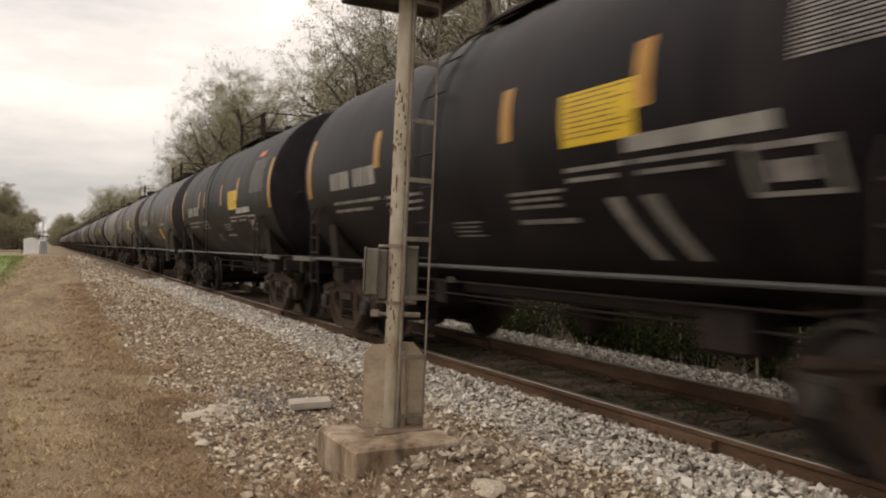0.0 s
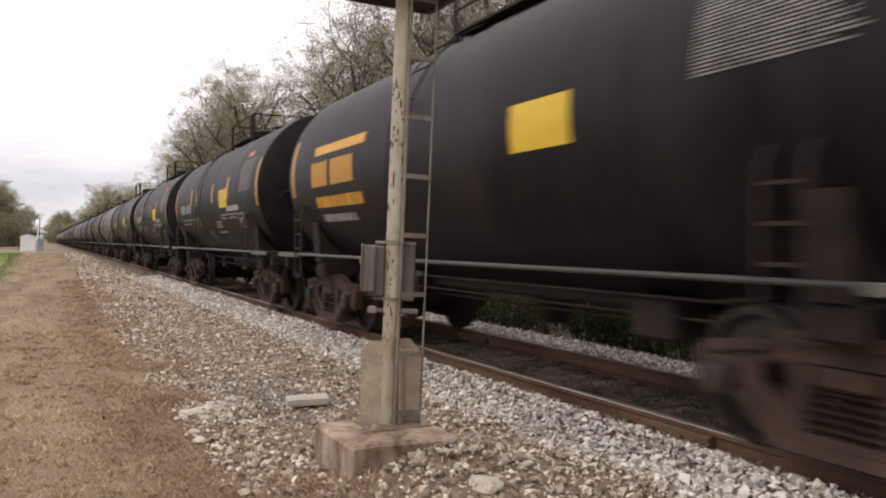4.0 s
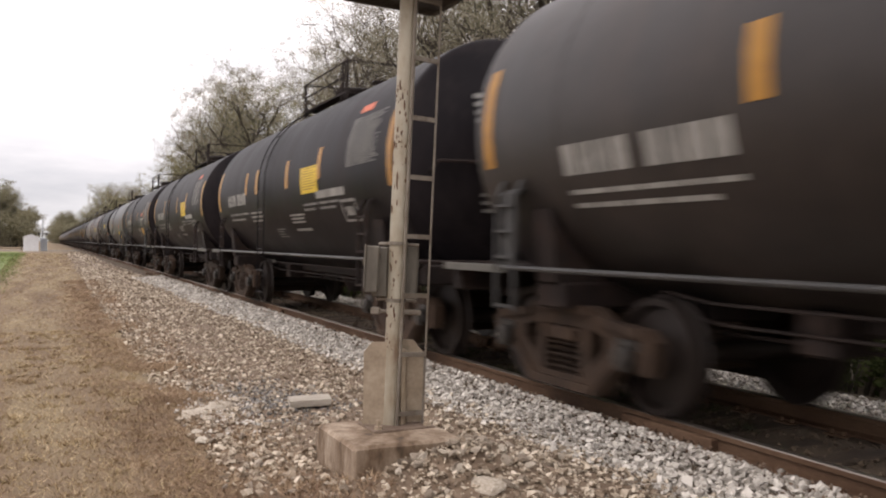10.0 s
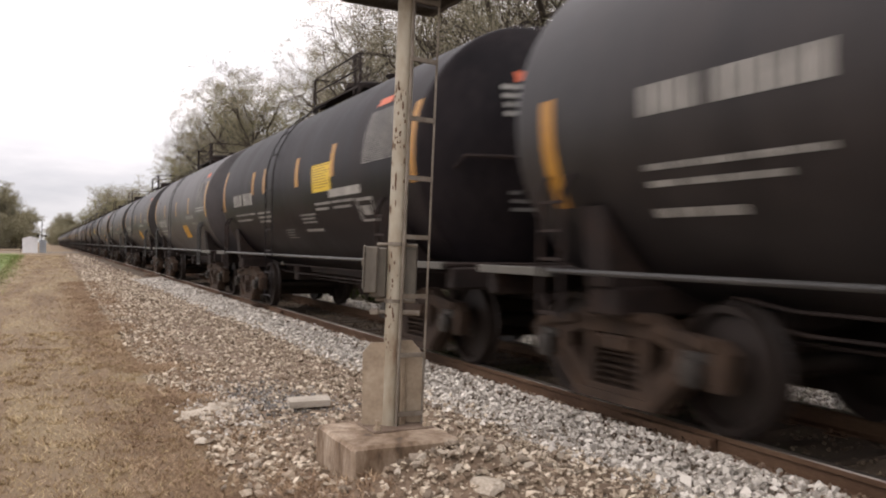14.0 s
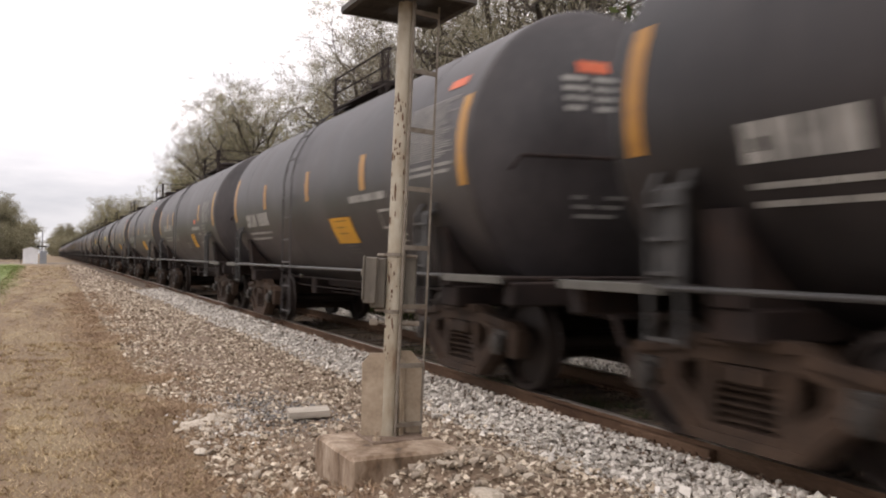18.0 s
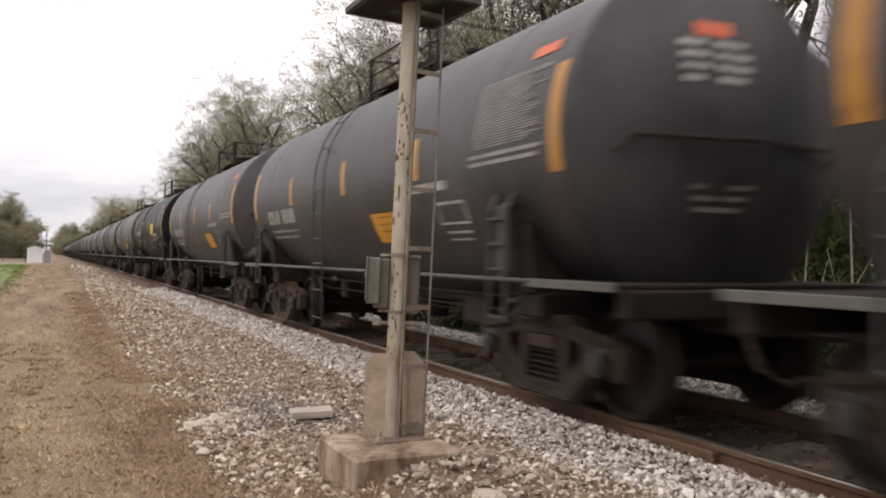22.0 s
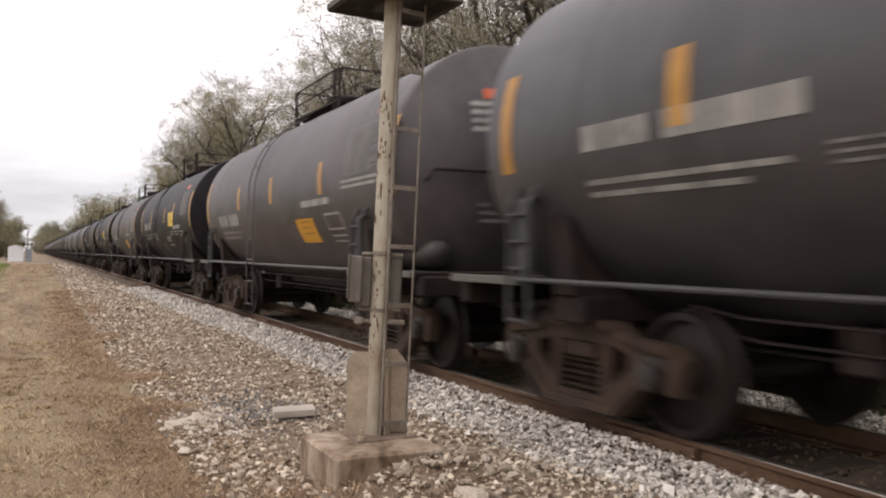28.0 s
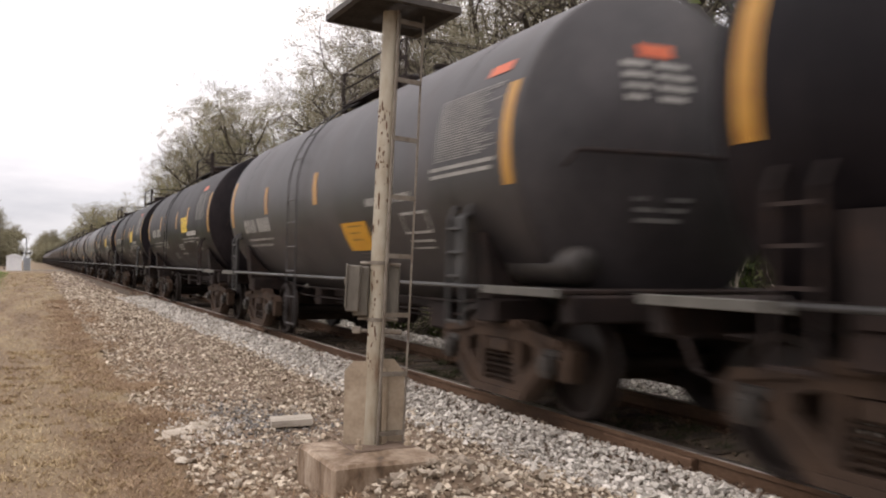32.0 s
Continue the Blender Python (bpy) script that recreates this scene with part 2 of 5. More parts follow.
M_STONE_B = material("weathered_brown_stone", [(0.1635, 0.1191, 0.07995), (0.3153, 0.2495, 0.1791), (0.4555, 0.3799, 0.2857), (0.6424, 0.5557, 0.437)], 0.9, 0, 12, 60, 0.4, 0.8, island=True)
M_STONE_P = material("pale_single_stone", [(0.2, 0.1571, 0.115), (0.33, 0.2745, 0.2116), (0.46, 0.4025, 0.322)], 0.9, 0, 12, 60, 0.4, 0.6, per_object=True)
M_ROCK = material("crumbled_cream_limestone", [(0.34, 0.28, 0.21), (0.52, 0.45, 0.36), (0.68, 0.62, 0.52)], 0.95, 0, 5, 30, 0.6, 0.2, per_object=True)
M_STEM = material("pale_bare_stem", [(0.18, 0.15, 0.12), (0.3, 0.26, 0.21), (0.42, 0.37, 0.31)], 0.9, 0, 6, 40, 0.3, 0.4, per_object=True)
M_BLADE = material("dry_grass_blades", [(0.1484, 0.0909, 0.04877), (0.2869, 0.198, 0.1113), (0.3661, 0.2828, 0.1537), (0.5739, 0.4545, 0.2863)], 0.9, 0, 1.5, 20, 0, 0.7, (1, 0.16, 1), island=True, spec=0.1)
M_REDGRASS = material("red_brown_dead_grass", [(0.1557, 0.09244, 0.05445), (0.2815, 0.1862, 0.1114), (0.443, 0.3274, 0.2114)], 0.9, 0, 2, 20, 0, 0.6, island=True)
M_LAWN = material("lush_green_grass", [(0.085, 0.125, 0.025), (0.135, 0.185, 0.042), (0.2, 0.24, 0.075)], 0.8, 0, 0.8, 9, 0.3, 0.5, island=True)
M_GREENBLADE = material("dull_green_weeds", [(0.03, 0.034, 0.015), (0.05, 0.056, 0.024), (0.08, 0.085, 0.04)], 0.8, 0, 2, 20, 0, 0.6, island=True, spec=0.15)
M_LITTER = material("leaf_litter", [(0.035, 0.026, 0.016), (0.085, 0.064, 0.042), (0.15, 0.115, 0.078)], 0.95, 0, 2, 30, 0.6)
M_BARK = material("grey_brown_bark", [(0.033, 0.0252, 0.018), (0.057, 0.045, 0.0336), (0.096, 0.0792, 0.0618)], 0.95, 0, 3, 20, 0.6, 0, (1, 1, 0.3))
def leaf_material(name, tones):
    """Thin leaves that let part of the light through."""
    m = material(name, tones, 0.8, 0, 0.3, 8, 0, 0.6, island=True, spec=0.1)
    n, l = m.node_tree.nodes, m.node_tree.links
    b, out = n["Principled BSDF"], n["Material Output"]
    tr = n.new("ShaderNodeBsdfTranslucent")
    mix = n.new("ShaderNodeMixShader")
    mix.inputs["Fac"].default_value = 0.42
    l.new(b.inputs["Base Color"].links[0].from_socket, tr.inputs["Color"])
    l.new(b.outputs["BSDF"], mix.inputs[1])
    l.new(tr.outputs["BSDF"], mix.inputs[2])
    l.new(mix.outputs["Shader"], out.inputs["Surface"])
    return m


M_LEAF_A = leaf_material("olive_spring_leaves", [(0.1598, 0.1531, 0.07202), (0.2758, 0.2537, 0.1336), (0.397, 0.3631, 0.2208)])
M_LEAF_B = leaf_material("grey_green_leaves", [(0.17, 0.16, 0.1), (0.29, 0.265, 0.1875), (0.43, 0.39, 0.3063)])
M_LEAF_D = leaf_material("dusky_olive_leaves", [(0.1482, 0.1383, 0.08711), (0.2569, 0.2371, 0.1556), (0.3854, 0.3557, 0.2449)])
M_LEAF_C = leaf_material("dark_green_leaves", [(0.03, 0.042, 0.014), (0.062, 0.078, 0.028), (0.115, 0.13, 0.052)])
M_CONC = material("stained_concrete", [(0.04, 0.028, 0.017), (0.175, 0.117, 0.073), (0.315, 0.24, 0.172), (0.53, 0.45, 0.355)], 0.9, 0, 3.2, 14, 0.8, 0, (1.7, 1.7, 0.8))
M_PLATE = material("rusted_base_plate", [(0.085, 0.055, 0.038), (0.15, 0.105, 0.075), (0.22, 0.165, 0.125)], 0.85, 0, 8, 40, 0.3)
M_MAST = material("aged_aluminium_paint", [(0.1515, 0.075, 0.03766), (0.3029, 0.255, 0.1836), (0.3787, 0.34, 0.2636), (0.4544, 0.42, 0.3437)], 0.55, 0.1, 5, 24, 0.2, 0, (1, 1, 0.45))
M_CAST = material("weathered_galvanised_steel", [(0.2293, 0.1747, 0.1179), (0.3363, 0.265, 0.1875), (0.4434, 0.364, 0.2679)], 0.65, 0.15, 5, 40, 0.2)
M_LADDER = material("rust_spotted_ladder_steel", [(0.1, 0.07, 0.045), (0.19, 0.162, 0.128), (0.28, 0.245, 0.2)], 0.65, 0.15, 9, 50, 0.2)
M_BOX = material("dirty_grey_box_paint", [(0.07, 0.06, 0.046), (0.115, 0.1, 0.079), (0.17, 0.15, 0.12)], 0.6, 0.1, 6, 40, 0.2, 0, (2, 2, 0.5))
M_RUST = material("flaking_rust", [(0.05, 0.022, 0.012), (0.10, 0.045, 0.022), (0.15, 0.07, 0.035)], 0.9, 0, 20, 80, 0.4)
M_GRATE = material("dark_grating_steel", [(0.035, 0.03, 0.027), (0.065, 0.057, 0.05), (0.1, 0.088, 0.078)], 0.7, 0.2, 10, 60, 0.2)
M_PLANK = material("weathered_grey_timber", [(0.26, 0.225, 0.18), (0.42, 0.375, 0.31), (0.54, 0.49, 0.42)], 0.9, 0, 4, 40, 0.4, 0, (0.5, 5, 5))
M_SHED = material("white_painted_sheet_metal", [(0.6, 0.61, 0.63), (0.72, 0.73, 0.75), (0.78, 0.79, 0.8)], 0.5, 0, 1, 20, 0.05)
M_CABINET = material("blue_grey_cabinet_paint", [(0.2, 0.215, 0.235), (0.28, 0.3, 0.32), (0.35, 0.37, 0.39)], 0.5, 0, 1, 20, 0.05)
M_ROAD = material("worn_asphalt", [(0.09, 0.085, 0.08), (0.14, 0.135, 0.125), (0.19, 0.18, 0.17)], 0.9, 0, 1, 30, 0.3)


# ---- building helpers ----
def link(name, mesh, mat, parent=None, label="", at=None):
    if mat is not None and not mesh.materials:
        mesh.materials.append(mat)
    ob = new(name, mesh)
    if parent is not None:
        ob.parent = parent
    if at is not None:
        ob.matrix_basis = at if isinstance(at, Matrix) else Matrix.Translation(at)
    if label:
        tagged(ob, label)
    return ob


def part(name, bm, mat, parent, label="", at=None):
    """Links a bmesh as one mesh object under a thing or a part."""
    me = bpy.data.meshes.new(name)
    bm.to_mesh(me)
    bm.free()
    return link(name, me, mat, parent, label, at)


def as_mesh(name, bm, mat, smooth=False):
    me = bpy.data.meshes.new(name)
    bm.to_mesh(me)
    bm.free()
    me.materials.append(mat)
    if smooth:
        me.shade_smooth()
    return me


def block(bm, x0, x1, y0, y1, z0, z1, bevel=0.0):
    r = bmesh.ops.create_cube(bm, size=1)["verts"]
    for v in r:
        v.co = Vector(((x0 + x1) / 2 + v.co.x * (x1 - x0), (y0 + y1) / 2 + v.co.y * (y1 - y0), (z0 + z1) / 2 + v.co.z * (z1 - z0)))
    if bevel:
        edges = list({e for v in r for e in v.link_edges})
        bmesh.ops.bevel(bm, geom=edges, offset=bevel, segments=1, affect="EDGES")
    return bm


def tube(bm, pts, radii, sides=8, close=True):
    """A tube through pts with one radius a point."""
    pts = [Vector(p) for p in pts]
    if isinstance(radii, (int, float)):
        radii = [radii] * len(pts)
    rings = []
    for i, p in enumerate(pts):
        d = (pts[min(i + 1, len(pts) - 1)] - pts[max(i - 1, 0)]).normalized()
        a = d.orthogonal().normalized()
        b = d.cross(a)
        rings.append([bm.verts.new(p + radii[i] * (a * math.cos(k * math.tau / sides) + b * math.sin(k * math.tau / sides))) for k in range(sides)])
    for i in range(len(rings) - 1):
        q = rings[i + 1]
        off = min(range(sides), key=lambda o: (q[o].co - rings[i][0].co).length)
        for k in range(sides):
            try:
                bm.faces.new((rings[i][k], rings[i][(k + 1) % sides], q[(k + 1 + off) % sides], q[(k + off) % sides]))
            except ValueError:
                pass
    if close:
        bm.faces.new(rings[0])
        bm.faces.new(rings[-1])
    return bm


def bar(bm, p0, p1, wide, deep):
    """A flat bar in a plane x = const from p0 to p1 (y, z), wide in that plane, deep = (x0, x1)."""
    a, b = Vector((0, *p0)), Vector((0, *p1))
    d = (b - a).normalized()
    s = Vector((0, -d.z, d.y)) * wide / 2
    c = [a + s, a - s, b - s, b + s]
    v = [bm.verts.new((x, q.y, q.z)) for x in deep for q in c]
    for f in ((0, 1, 2, 3), (7, 6, 5, 4), (0, 4, 5, 1), (1, 5, 6, 2), (2, 6, 7, 3), (3, 7, 4, 0)):
        bm.faces.new([v[i] for i in f])
    return bm


def lathe(bm, profile, axis="y", sides=32, centre=(0, 0, 0)):
    """Turns a profile of (along, radius) about an axis."""
    rings = []
    for s, r in profile:
        ring = []
        for k in range(sides if r > 1e-6 else 1):
            c, d = r * math.cos(k * math.tau / sides), r * math.sin(k * math.tau / sides)
            p = {"y": (c, s, d), "x": (s, c, d), "z": (c, d, s)}[axis]
            ring.append(bm.verts.new(Vector(p) + Vector(centre)))
        rings.append(ring)
    for a, b in zip(rings, rings[1:]):
        for k in range(sides):
            f = [a[k % len(a)], a[(k + 1) % len(a)], b[(k + 1) % len(b)], b[k % len(b)]]
            f = list(dict.fromkeys(f))
            if len(f) > 2:
                bm.faces.new(f)
    bmesh.ops.recalc_face_normals(bm, faces=bm.faces[:])
    return bm


def smooth_by_angle(me, degrees=40):
    me.shade_smooth()
    me.set_sharp_from_angle(angle=radians(degrees))
    return me


def poly_mesh(name, verts, faces, mat):
    """A mesh from computed arrays; faces all have one number of corners."""
    me = bpy.data.meshes.new(name)
    verts, faces = np.asarray(verts, dtype=np.float32), np.asarray(faces, dtype=np.int32)
    k = faces.shape[1]
    me.vertices.add(len(verts))
    me.vertices.foreach_set("co", verts.ravel())
    me.loops.add(faces.size)
    me.loops.foreach_set("vertex_index", faces.ravel())
    me.polygons.add(len(faces))
    me.polygons.foreach_set("loop_start", np.arange(0, faces.size, k, dtype=np.int32))
    me.update(calc_edges=True)
    me.materials.append(mat)
    return me


# ---- ground ----
TRACK_X = 5.02          # centre line of the track
RAILS = (4.27, 5.77)
GROUND_Z = -0.17


def roll_of(x, y):
    """The lie of the land: a slight unevenness, falling to a shallow ditch behind the track."""
    z = GROUND_Z + 0.03 * noise.noise((x * 0.35, y * 0.35, 0)) + 0.012 * noise.noise((x * 1.7, y * 1.7, 3))
    ditch = math.exp(-((x - 9.4) / 1.3) ** 2)
    bed = 0.07 * min(1.0, max(0.0, (x - 1.2) / 0.4)) + 0.11 * min(1.0, max(0.0, (x - 3.2) / 0.4))
    bed *= min(1.0, max(0.0, (7.6 - x) / 0.4))
    return z - 0.35 * ditch - (bed if y < 110 else 0.0)


def gravel_z(x, y):
    """The gravel shoulder is heaped a little about the mast's footing."""
    return -0.155 + 0.06 * math.exp(-((x - 2.1) / 0.7) ** 2 - ((y - 4.7) / 0.9) ** 2) + 0.19 * math.exp(-((x - 2.33) / 0.4) ** 2 - ((y - 4.36) / 0.34) ** 2) + 0.075 * math.exp(-((x - 1.75) / 0.5) ** 2 - ((y - 4.3) / 0.36) ** 2)


def build_ground():
    xs = sorted({*np.linspace(-8, 14, 67).round(3), *[s * v for s in (-1, 1) for v in (18, 26, 40, 70, 130, 300, 800, 2500)]})
    ys = sorted({*np.linspace(-6, 30, 73).round(3), *np.linspace(32, 130, 30).round(1), *[-10, -20, -40, -90, -200, -600, -2500, 160, 220, 320, 500, 900, 2500]})
    v = [(x, y, roll_of(x, y) if -40 <= x <= 40 and -20 <= y <= 140 else GROUND_Z) for y in ys for x in xs]
    w = len(xs)
    f = [(j * w + i, j * w + i + 1, (j + 1) * w + i + 1, (j + 1) * w + i) for j in range(len(ys) - 1) for i in range(w - 1)]
    me = poly_mesh("ground", v, f, M_GROUND)
    me.materials.append(M_LITTER)
    flags = [1 if xs[i] > 7.2 else 0 for j in range(len(ys) - 1) for i in range(w - 1)]
    me.polygons.foreach_set("material_index", flags)
    me.shade_smooth()
    return tagged(link("ground", me, None), "flat ground of dry tan grass beside the railway line", "ground", kind="structure")


ground = build_ground()


def strip(name, section, y0, y1, mat, label, steps=60, rough=0.02, heap=False):
    """A bed with the cross-section (x, z) laid along the track."""
    ys = np.linspace(y0, y1, steps)
    v, w = [], len(section)
    for y in ys:
        for x, z in section:
            v.append((x + 0.08 * noise.noise((y * 0.6, x, 5)), y, z + rough * noise.noise((x * 2.1, y * 1.3, 9)) + (gravel_z(x, y) + 0.155 if heap else 0)))
    f = [(j * w + i, j * w + i + 1, (j + 1) * w + i + 1, (j + 1) * w + i) for j in range(steps - 1) for i in range(w - 1)]
    me = poly_mesh(name, v, f, mat)
    me.shade_smooth()
    return tagged(link(name, me, None), label, "ballast", kind="structure")


track_bed = strip("track_bed", [(2.9, -0.26), (3.4, -0.185), (3.9, -0.13), (4.18, -0.13), (4.36, -0.19), (4.5, -0.19), (5.0, -0.2), (5.6, -0.19), (6.0, -0.17), (6.8, -0.18), (7.5, -0.32)],
                  -60, 900, M_MUD, "dark cinder and soil track bed between rusty rails", 400)
gravel_bed = strip("gravel_shoulder", [(0.8, -0.24), (1.1, -0.175), (1.4, -0.17), (1.7, -0.165), (2.0, -0.16), (2.2, -0.16), (2.4, -0.16), (2.6, -0.16), (2.9, -0.16), (3.2, -0.165), (3.7, -0.19)], -60, 112, M_GRAVEL,
                   "brown gravel shoulder beside the track", 640, heap=True)

# ---- rails ----
def build_rail(x, name):
    prof = [(-0.07, -0.17), (0.07, -0.17), (0.07, -0.155), (0.012, -0.135), (0.010, -0.05), (0.036, -0.04), (0.036, -0.008), (0.028, 0.0),
            (-0.028, 0.0), (-0.036, -0.008), (-0.036, -0.04), (-0.010, -0.05), (-0.012, -0.135), (-0.07, -0.155)]
    ys = [-300.0, 900.0]
    v = [(px, y, pz) for y in ys for px, pz in prof]
    k = len(prof)
    bm = bmesh.new()
    vs = [bm.verts.new(p) for p in v]
    for i in range(k):
        f = bm.faces.new((vs[i], vs[(i + 1) % k], vs[k + (i + 1) % k], vs[k + i]))
        f.material_index = 1 if i in (6, 7, 8) else 0
    bm.faces.new(vs[:k])
    bm.faces.new(vs[k:])
    bmesh.ops.recalc_face_normals(bm, faces=bm.faces[:])
    ob = part(name, bm, M_RAIL, None, at=(x, 0, 0))
    ob.data.materials.append(M_RAILTOP)
    return tagged(ob, "long rusty steel rail with a worn bright head", "rail", "rails of the track", "structure")


rail_near = build_rail(RAILS[0], "rail")
rail_far = build_rail(RAILS[1], "rail")


def joint_bar_mesh():
    bm = bmesh.new()
    block(bm, -0.085, -0.014, -0.5, 0.5, -0.14, -0.045, 0.008)
    for k in range(6):
        lathe(bm, [(-0.1, 0.0), (-0.1, 0.018), (-0.07, 0.018)], "x", 8, (0, -0.375 + 0.15 * k, -0.095))
    return as_mesh("joint_bar", bm, M_RAIL)


JOINT = joint_bar_mesh()
for rail_ob, side in ((rail_near, 1), (rail_far, 1)):
    for y in (4.85, 16.75, 28.65):
        link("joint_bar", JOINT, None, rail_ob, at=(0, y + (6 if rail_ob is rail_far else 0), 0))

tie_bm = bmesh.new()
block(tie_bm, -1.28, 1.28, -0.11, 0.11, -0.34, -0.178, 0.012)
TIE = as_mesh("sleeper", tie_bm, M_TIE)
for k in range(120):
    y = -4 + 0.5 * k
    link("sleeper", TIE, None, track_bed, at=pose(TRACK_X + random.uniform(-0.03, 0.03), y, random.uniform(-0.02, 0.006), 0, 0, random.uniform(-1.2, 1.2)))
plate_bm = bmesh.new()
block(plate_bm, -0.17, 0.17, -0.09, 0.09, -0.178, -0.166, 0.003)
for sx in (-0.11, 0.11):
    block(plate_bm, sx - 0.014, sx + 0.014, -0.07, -0.045, -0.17, -0.135, 0.003)
    block(plate_bm, sx - 0.014, sx + 0.014, 0.045, 0.07, -0.17, -0.135, 0.003)
TIEPLATE = as_mesh("tie_plate", plate_bm, M_RAIL)
for k in range(60):
    for x in RAILS:
        link("tie_plate", TIEPLATE, None, track_bed, at=(x, -4 + 0.5 * k, 0.002))


# ---- signal mast ----
def build_mast():
    foot = Vector((2.045, 4.94, 0.1))
    aside = Matrix.Translation((-0.038, 0.018, 0))
    mast = tagged(new("signal_mast"), "leaning silver railway signal mast with a ladder on a concrete footing", "signal mast")
    mast.matrix_basis = Matrix.Translation((foot.x, foot.y, 0))
    lean = aside @ Matrix.Rotation(radians(1.8), 4, Vector((0.43, 0.9, 0)))
    # footing
    bm = bmesh.new()
    block(bm, -0.45, 0.25, -0.45, 0.27, -0.45, 0.112, 0.02)
    bmesh.ops.subdivide_edges(bm, edges=bm.edges[:], cuts=3, use_grid_fill=True)
    for v in bm.verts:
        n = noise.noise_vector(v.co * 5)
        v.co += n * 0.008
    part("footing", bm, M_CONC, mast, "rust-stained weathered concrete footing block")
    bm = bmesh.new()
    block(bm, -0.21, 0.21, -0.16, 0.16, 0.108, 0.124, 0.004)
    part("base_plate", bm, M_PLATE, mast, "rusty steel base plate")
    for bx, by in ((-0.17, -0.12), (0.17, -0.12), (-0.17, 0.12), (0.17, 0.12)):
        bm = bmesh.new()
        lathe(bm, [(0.118, 0.0), (0.118, 0.028), (0.145, 0.028), (0.146, 0.014), (0.185, 0.014), (0.185, 0.0)], "z", 6, (bx, by, 0))
        part("anchor_bolt", bm, M_CAST, mast)
    # fins of the split base
    side, deep = Vector((0.90, -0.43, 0)), Vector((0.43, 0.90, 0))

    def fin(u0, u1, z0, z1, d, chamfer, thick=0.012):
        bm = bmesh.new()
        pts = [(u0, z0), (u1, z0), (u1, z1), (u0 + chamfer, z1), (u0, z1 - chamfer * 1.2)] if chamfer > 0 else [(u0, z0), (u1, z0), (u1, z1 + chamfer * 1.2), (u1 + chamfer, z1), (u0, z1)]
        a = [bm.verts.new(side * u + deep * (d - thick / 2) + Vector((0, 0, z))) for u, z in pts]
        b = [bm.verts.new(side * u + deep * (d + thick / 2) + Vector((0, 0, z))) for u, z in pts]
        bm.faces.new(a)
        bm.faces.new(b)
        for i in range(len(pts)):
            j = (i + 1) % len(pts)
            bm.faces.new((a[i], a[j], b[j], b[i]))
        bmesh.ops.recalc_face_normals(bm, faces=bm.faces[:])
        return bm

    part("base_fin", fin(-0.172, -0.02, 0.118, 0.66, -0.03, 0.055), M_CAST, mast, "galvanised base fin with clipped corner", aside)
    part("base_fin", fin(0.02, 0.215, 0.118, 0.665, 0.075, -0.07), M_CAST, mast, "", aside)
    bm = bmesh.new()
    tube(bm, [side * 0.085 + deep * 0.02 + Vector((0, 0, 0.118)), side * 0.085 + deep * 0.02 + Vector((0, 0, 0.6))], 0.022, 6)
    part("base_post", bm, M_CAST, mast, "", aside)
    bm = bmesh.new()
    block(bm, 0.055, 0.075, -0.06, 0.02, 0.118, 0.62, 0.003)
    part("base_rib", bm, M_CAST, mast, "", aside)
    # pole, with lean about its foot
    bm = bmesh.new()
    lathe(bm, [(0.118, 0.0), (0.118, 0.057), (2.95, 0.059), (5.2, 0.059), (5.2, 0.0)], "z", 24)
    ob = part("pole", bm, M_MAST, mast, "silver-painted steel pole with rust spots", lean)
    smooth_by_angle(ob.data)
    rnd = random.Random(4)
    bm = bmesh.new()
    for k in range(75):
        z = rnd.choice((rnd.uniform(0.6, 1.3), rnd.uniform(1.4, 2.45), rnd.uniform(1.9, 2.3)))
        a = radians(rnd.gauss(215, 26))
        p = lean @ Vector((0.0585 * math.cos(a), 0.0585 * math.sin(a), z))
        s = rnd.uniform(0.004, 0.014)
        long = rnd.choice((0.9, 1.2, 1.6, 2.6))
        r = bmesh.ops.create_icosphere(bm, subdivisions=1, radius=1)["verts"]
        for v in r:
            v.co = p + Vector((v.co.x * s * 0.5, v.co.y * s * 0.5, v.co.z * s * long))
    tagged(part("rust_blister", bm, M_RUST, mast, "rust blisters on the paint"), kind="stuff")
    for z in (0.93, 1.30):
        bm = bmesh.new()
        lathe(bm, [(z - 0.012, 0.058), (z - 0.012, 0.066), (z + 0.012, 0.066), (z + 0.012, 0.058)], "z", 20)
        ob = part("band_clamp", bm, M_LADDER, mast, "thin steel band clamp", lean)
    # small boxes strapped to the pole
    def case(u0, u1, d0, d1, z0, z1, name, label):
        bm = bmesh.new()
        block(bm, u0, u1, d0, d1, z0 - 0.052, z1 - 0.052, 0.008)
        turn = Matrix(((side.x, deep.x, 0, 0), (side.y, deep.y, 0, 0), (0, 0, 1, 0), (0, 0, 0, 1)))
        return part(name, bm, M_BOX if name in ("terminal_box", "box_lid") else M_LADDER, mast, label, lean @ turn)
    box = case(-0.2, -0.115, -0.1, 0.02, 1.03, 1.33, "terminal_box", "grey weathered terminal box")
    case(-0.215, -0.2, -0.075, -0.03, 1.235, 1.25, "hasp", "")
    case(-0.222, -0.212, -0.06, -0.045, 1.2, 1.25, "hasp", "")
    case(-0.208, -0.192, -0.112, -0.085, 1.05, 1.34, "box_lid", "")
    case(-0.16, -0.06, -0.02, 0.07, 1.0, 1.325, "terminal_box", "")
    case(0.05, 0.135, 0.03, 0.12, 1.02, 1.335, "terminal_box", "")
    for z in (1.345, 0.985, 0.905):
        case(-0.13, 0.14, 0.0, 0.03, z - 0.012, z + 0.012, "bracket", "")
    case(0.03, 0.17, -0.02, 0.0, 0.89, 0.925, "bracket", "")
    case(-0.16, -0.10, -0.02, 0.04, 0.885, 0.93, "bracket", "")
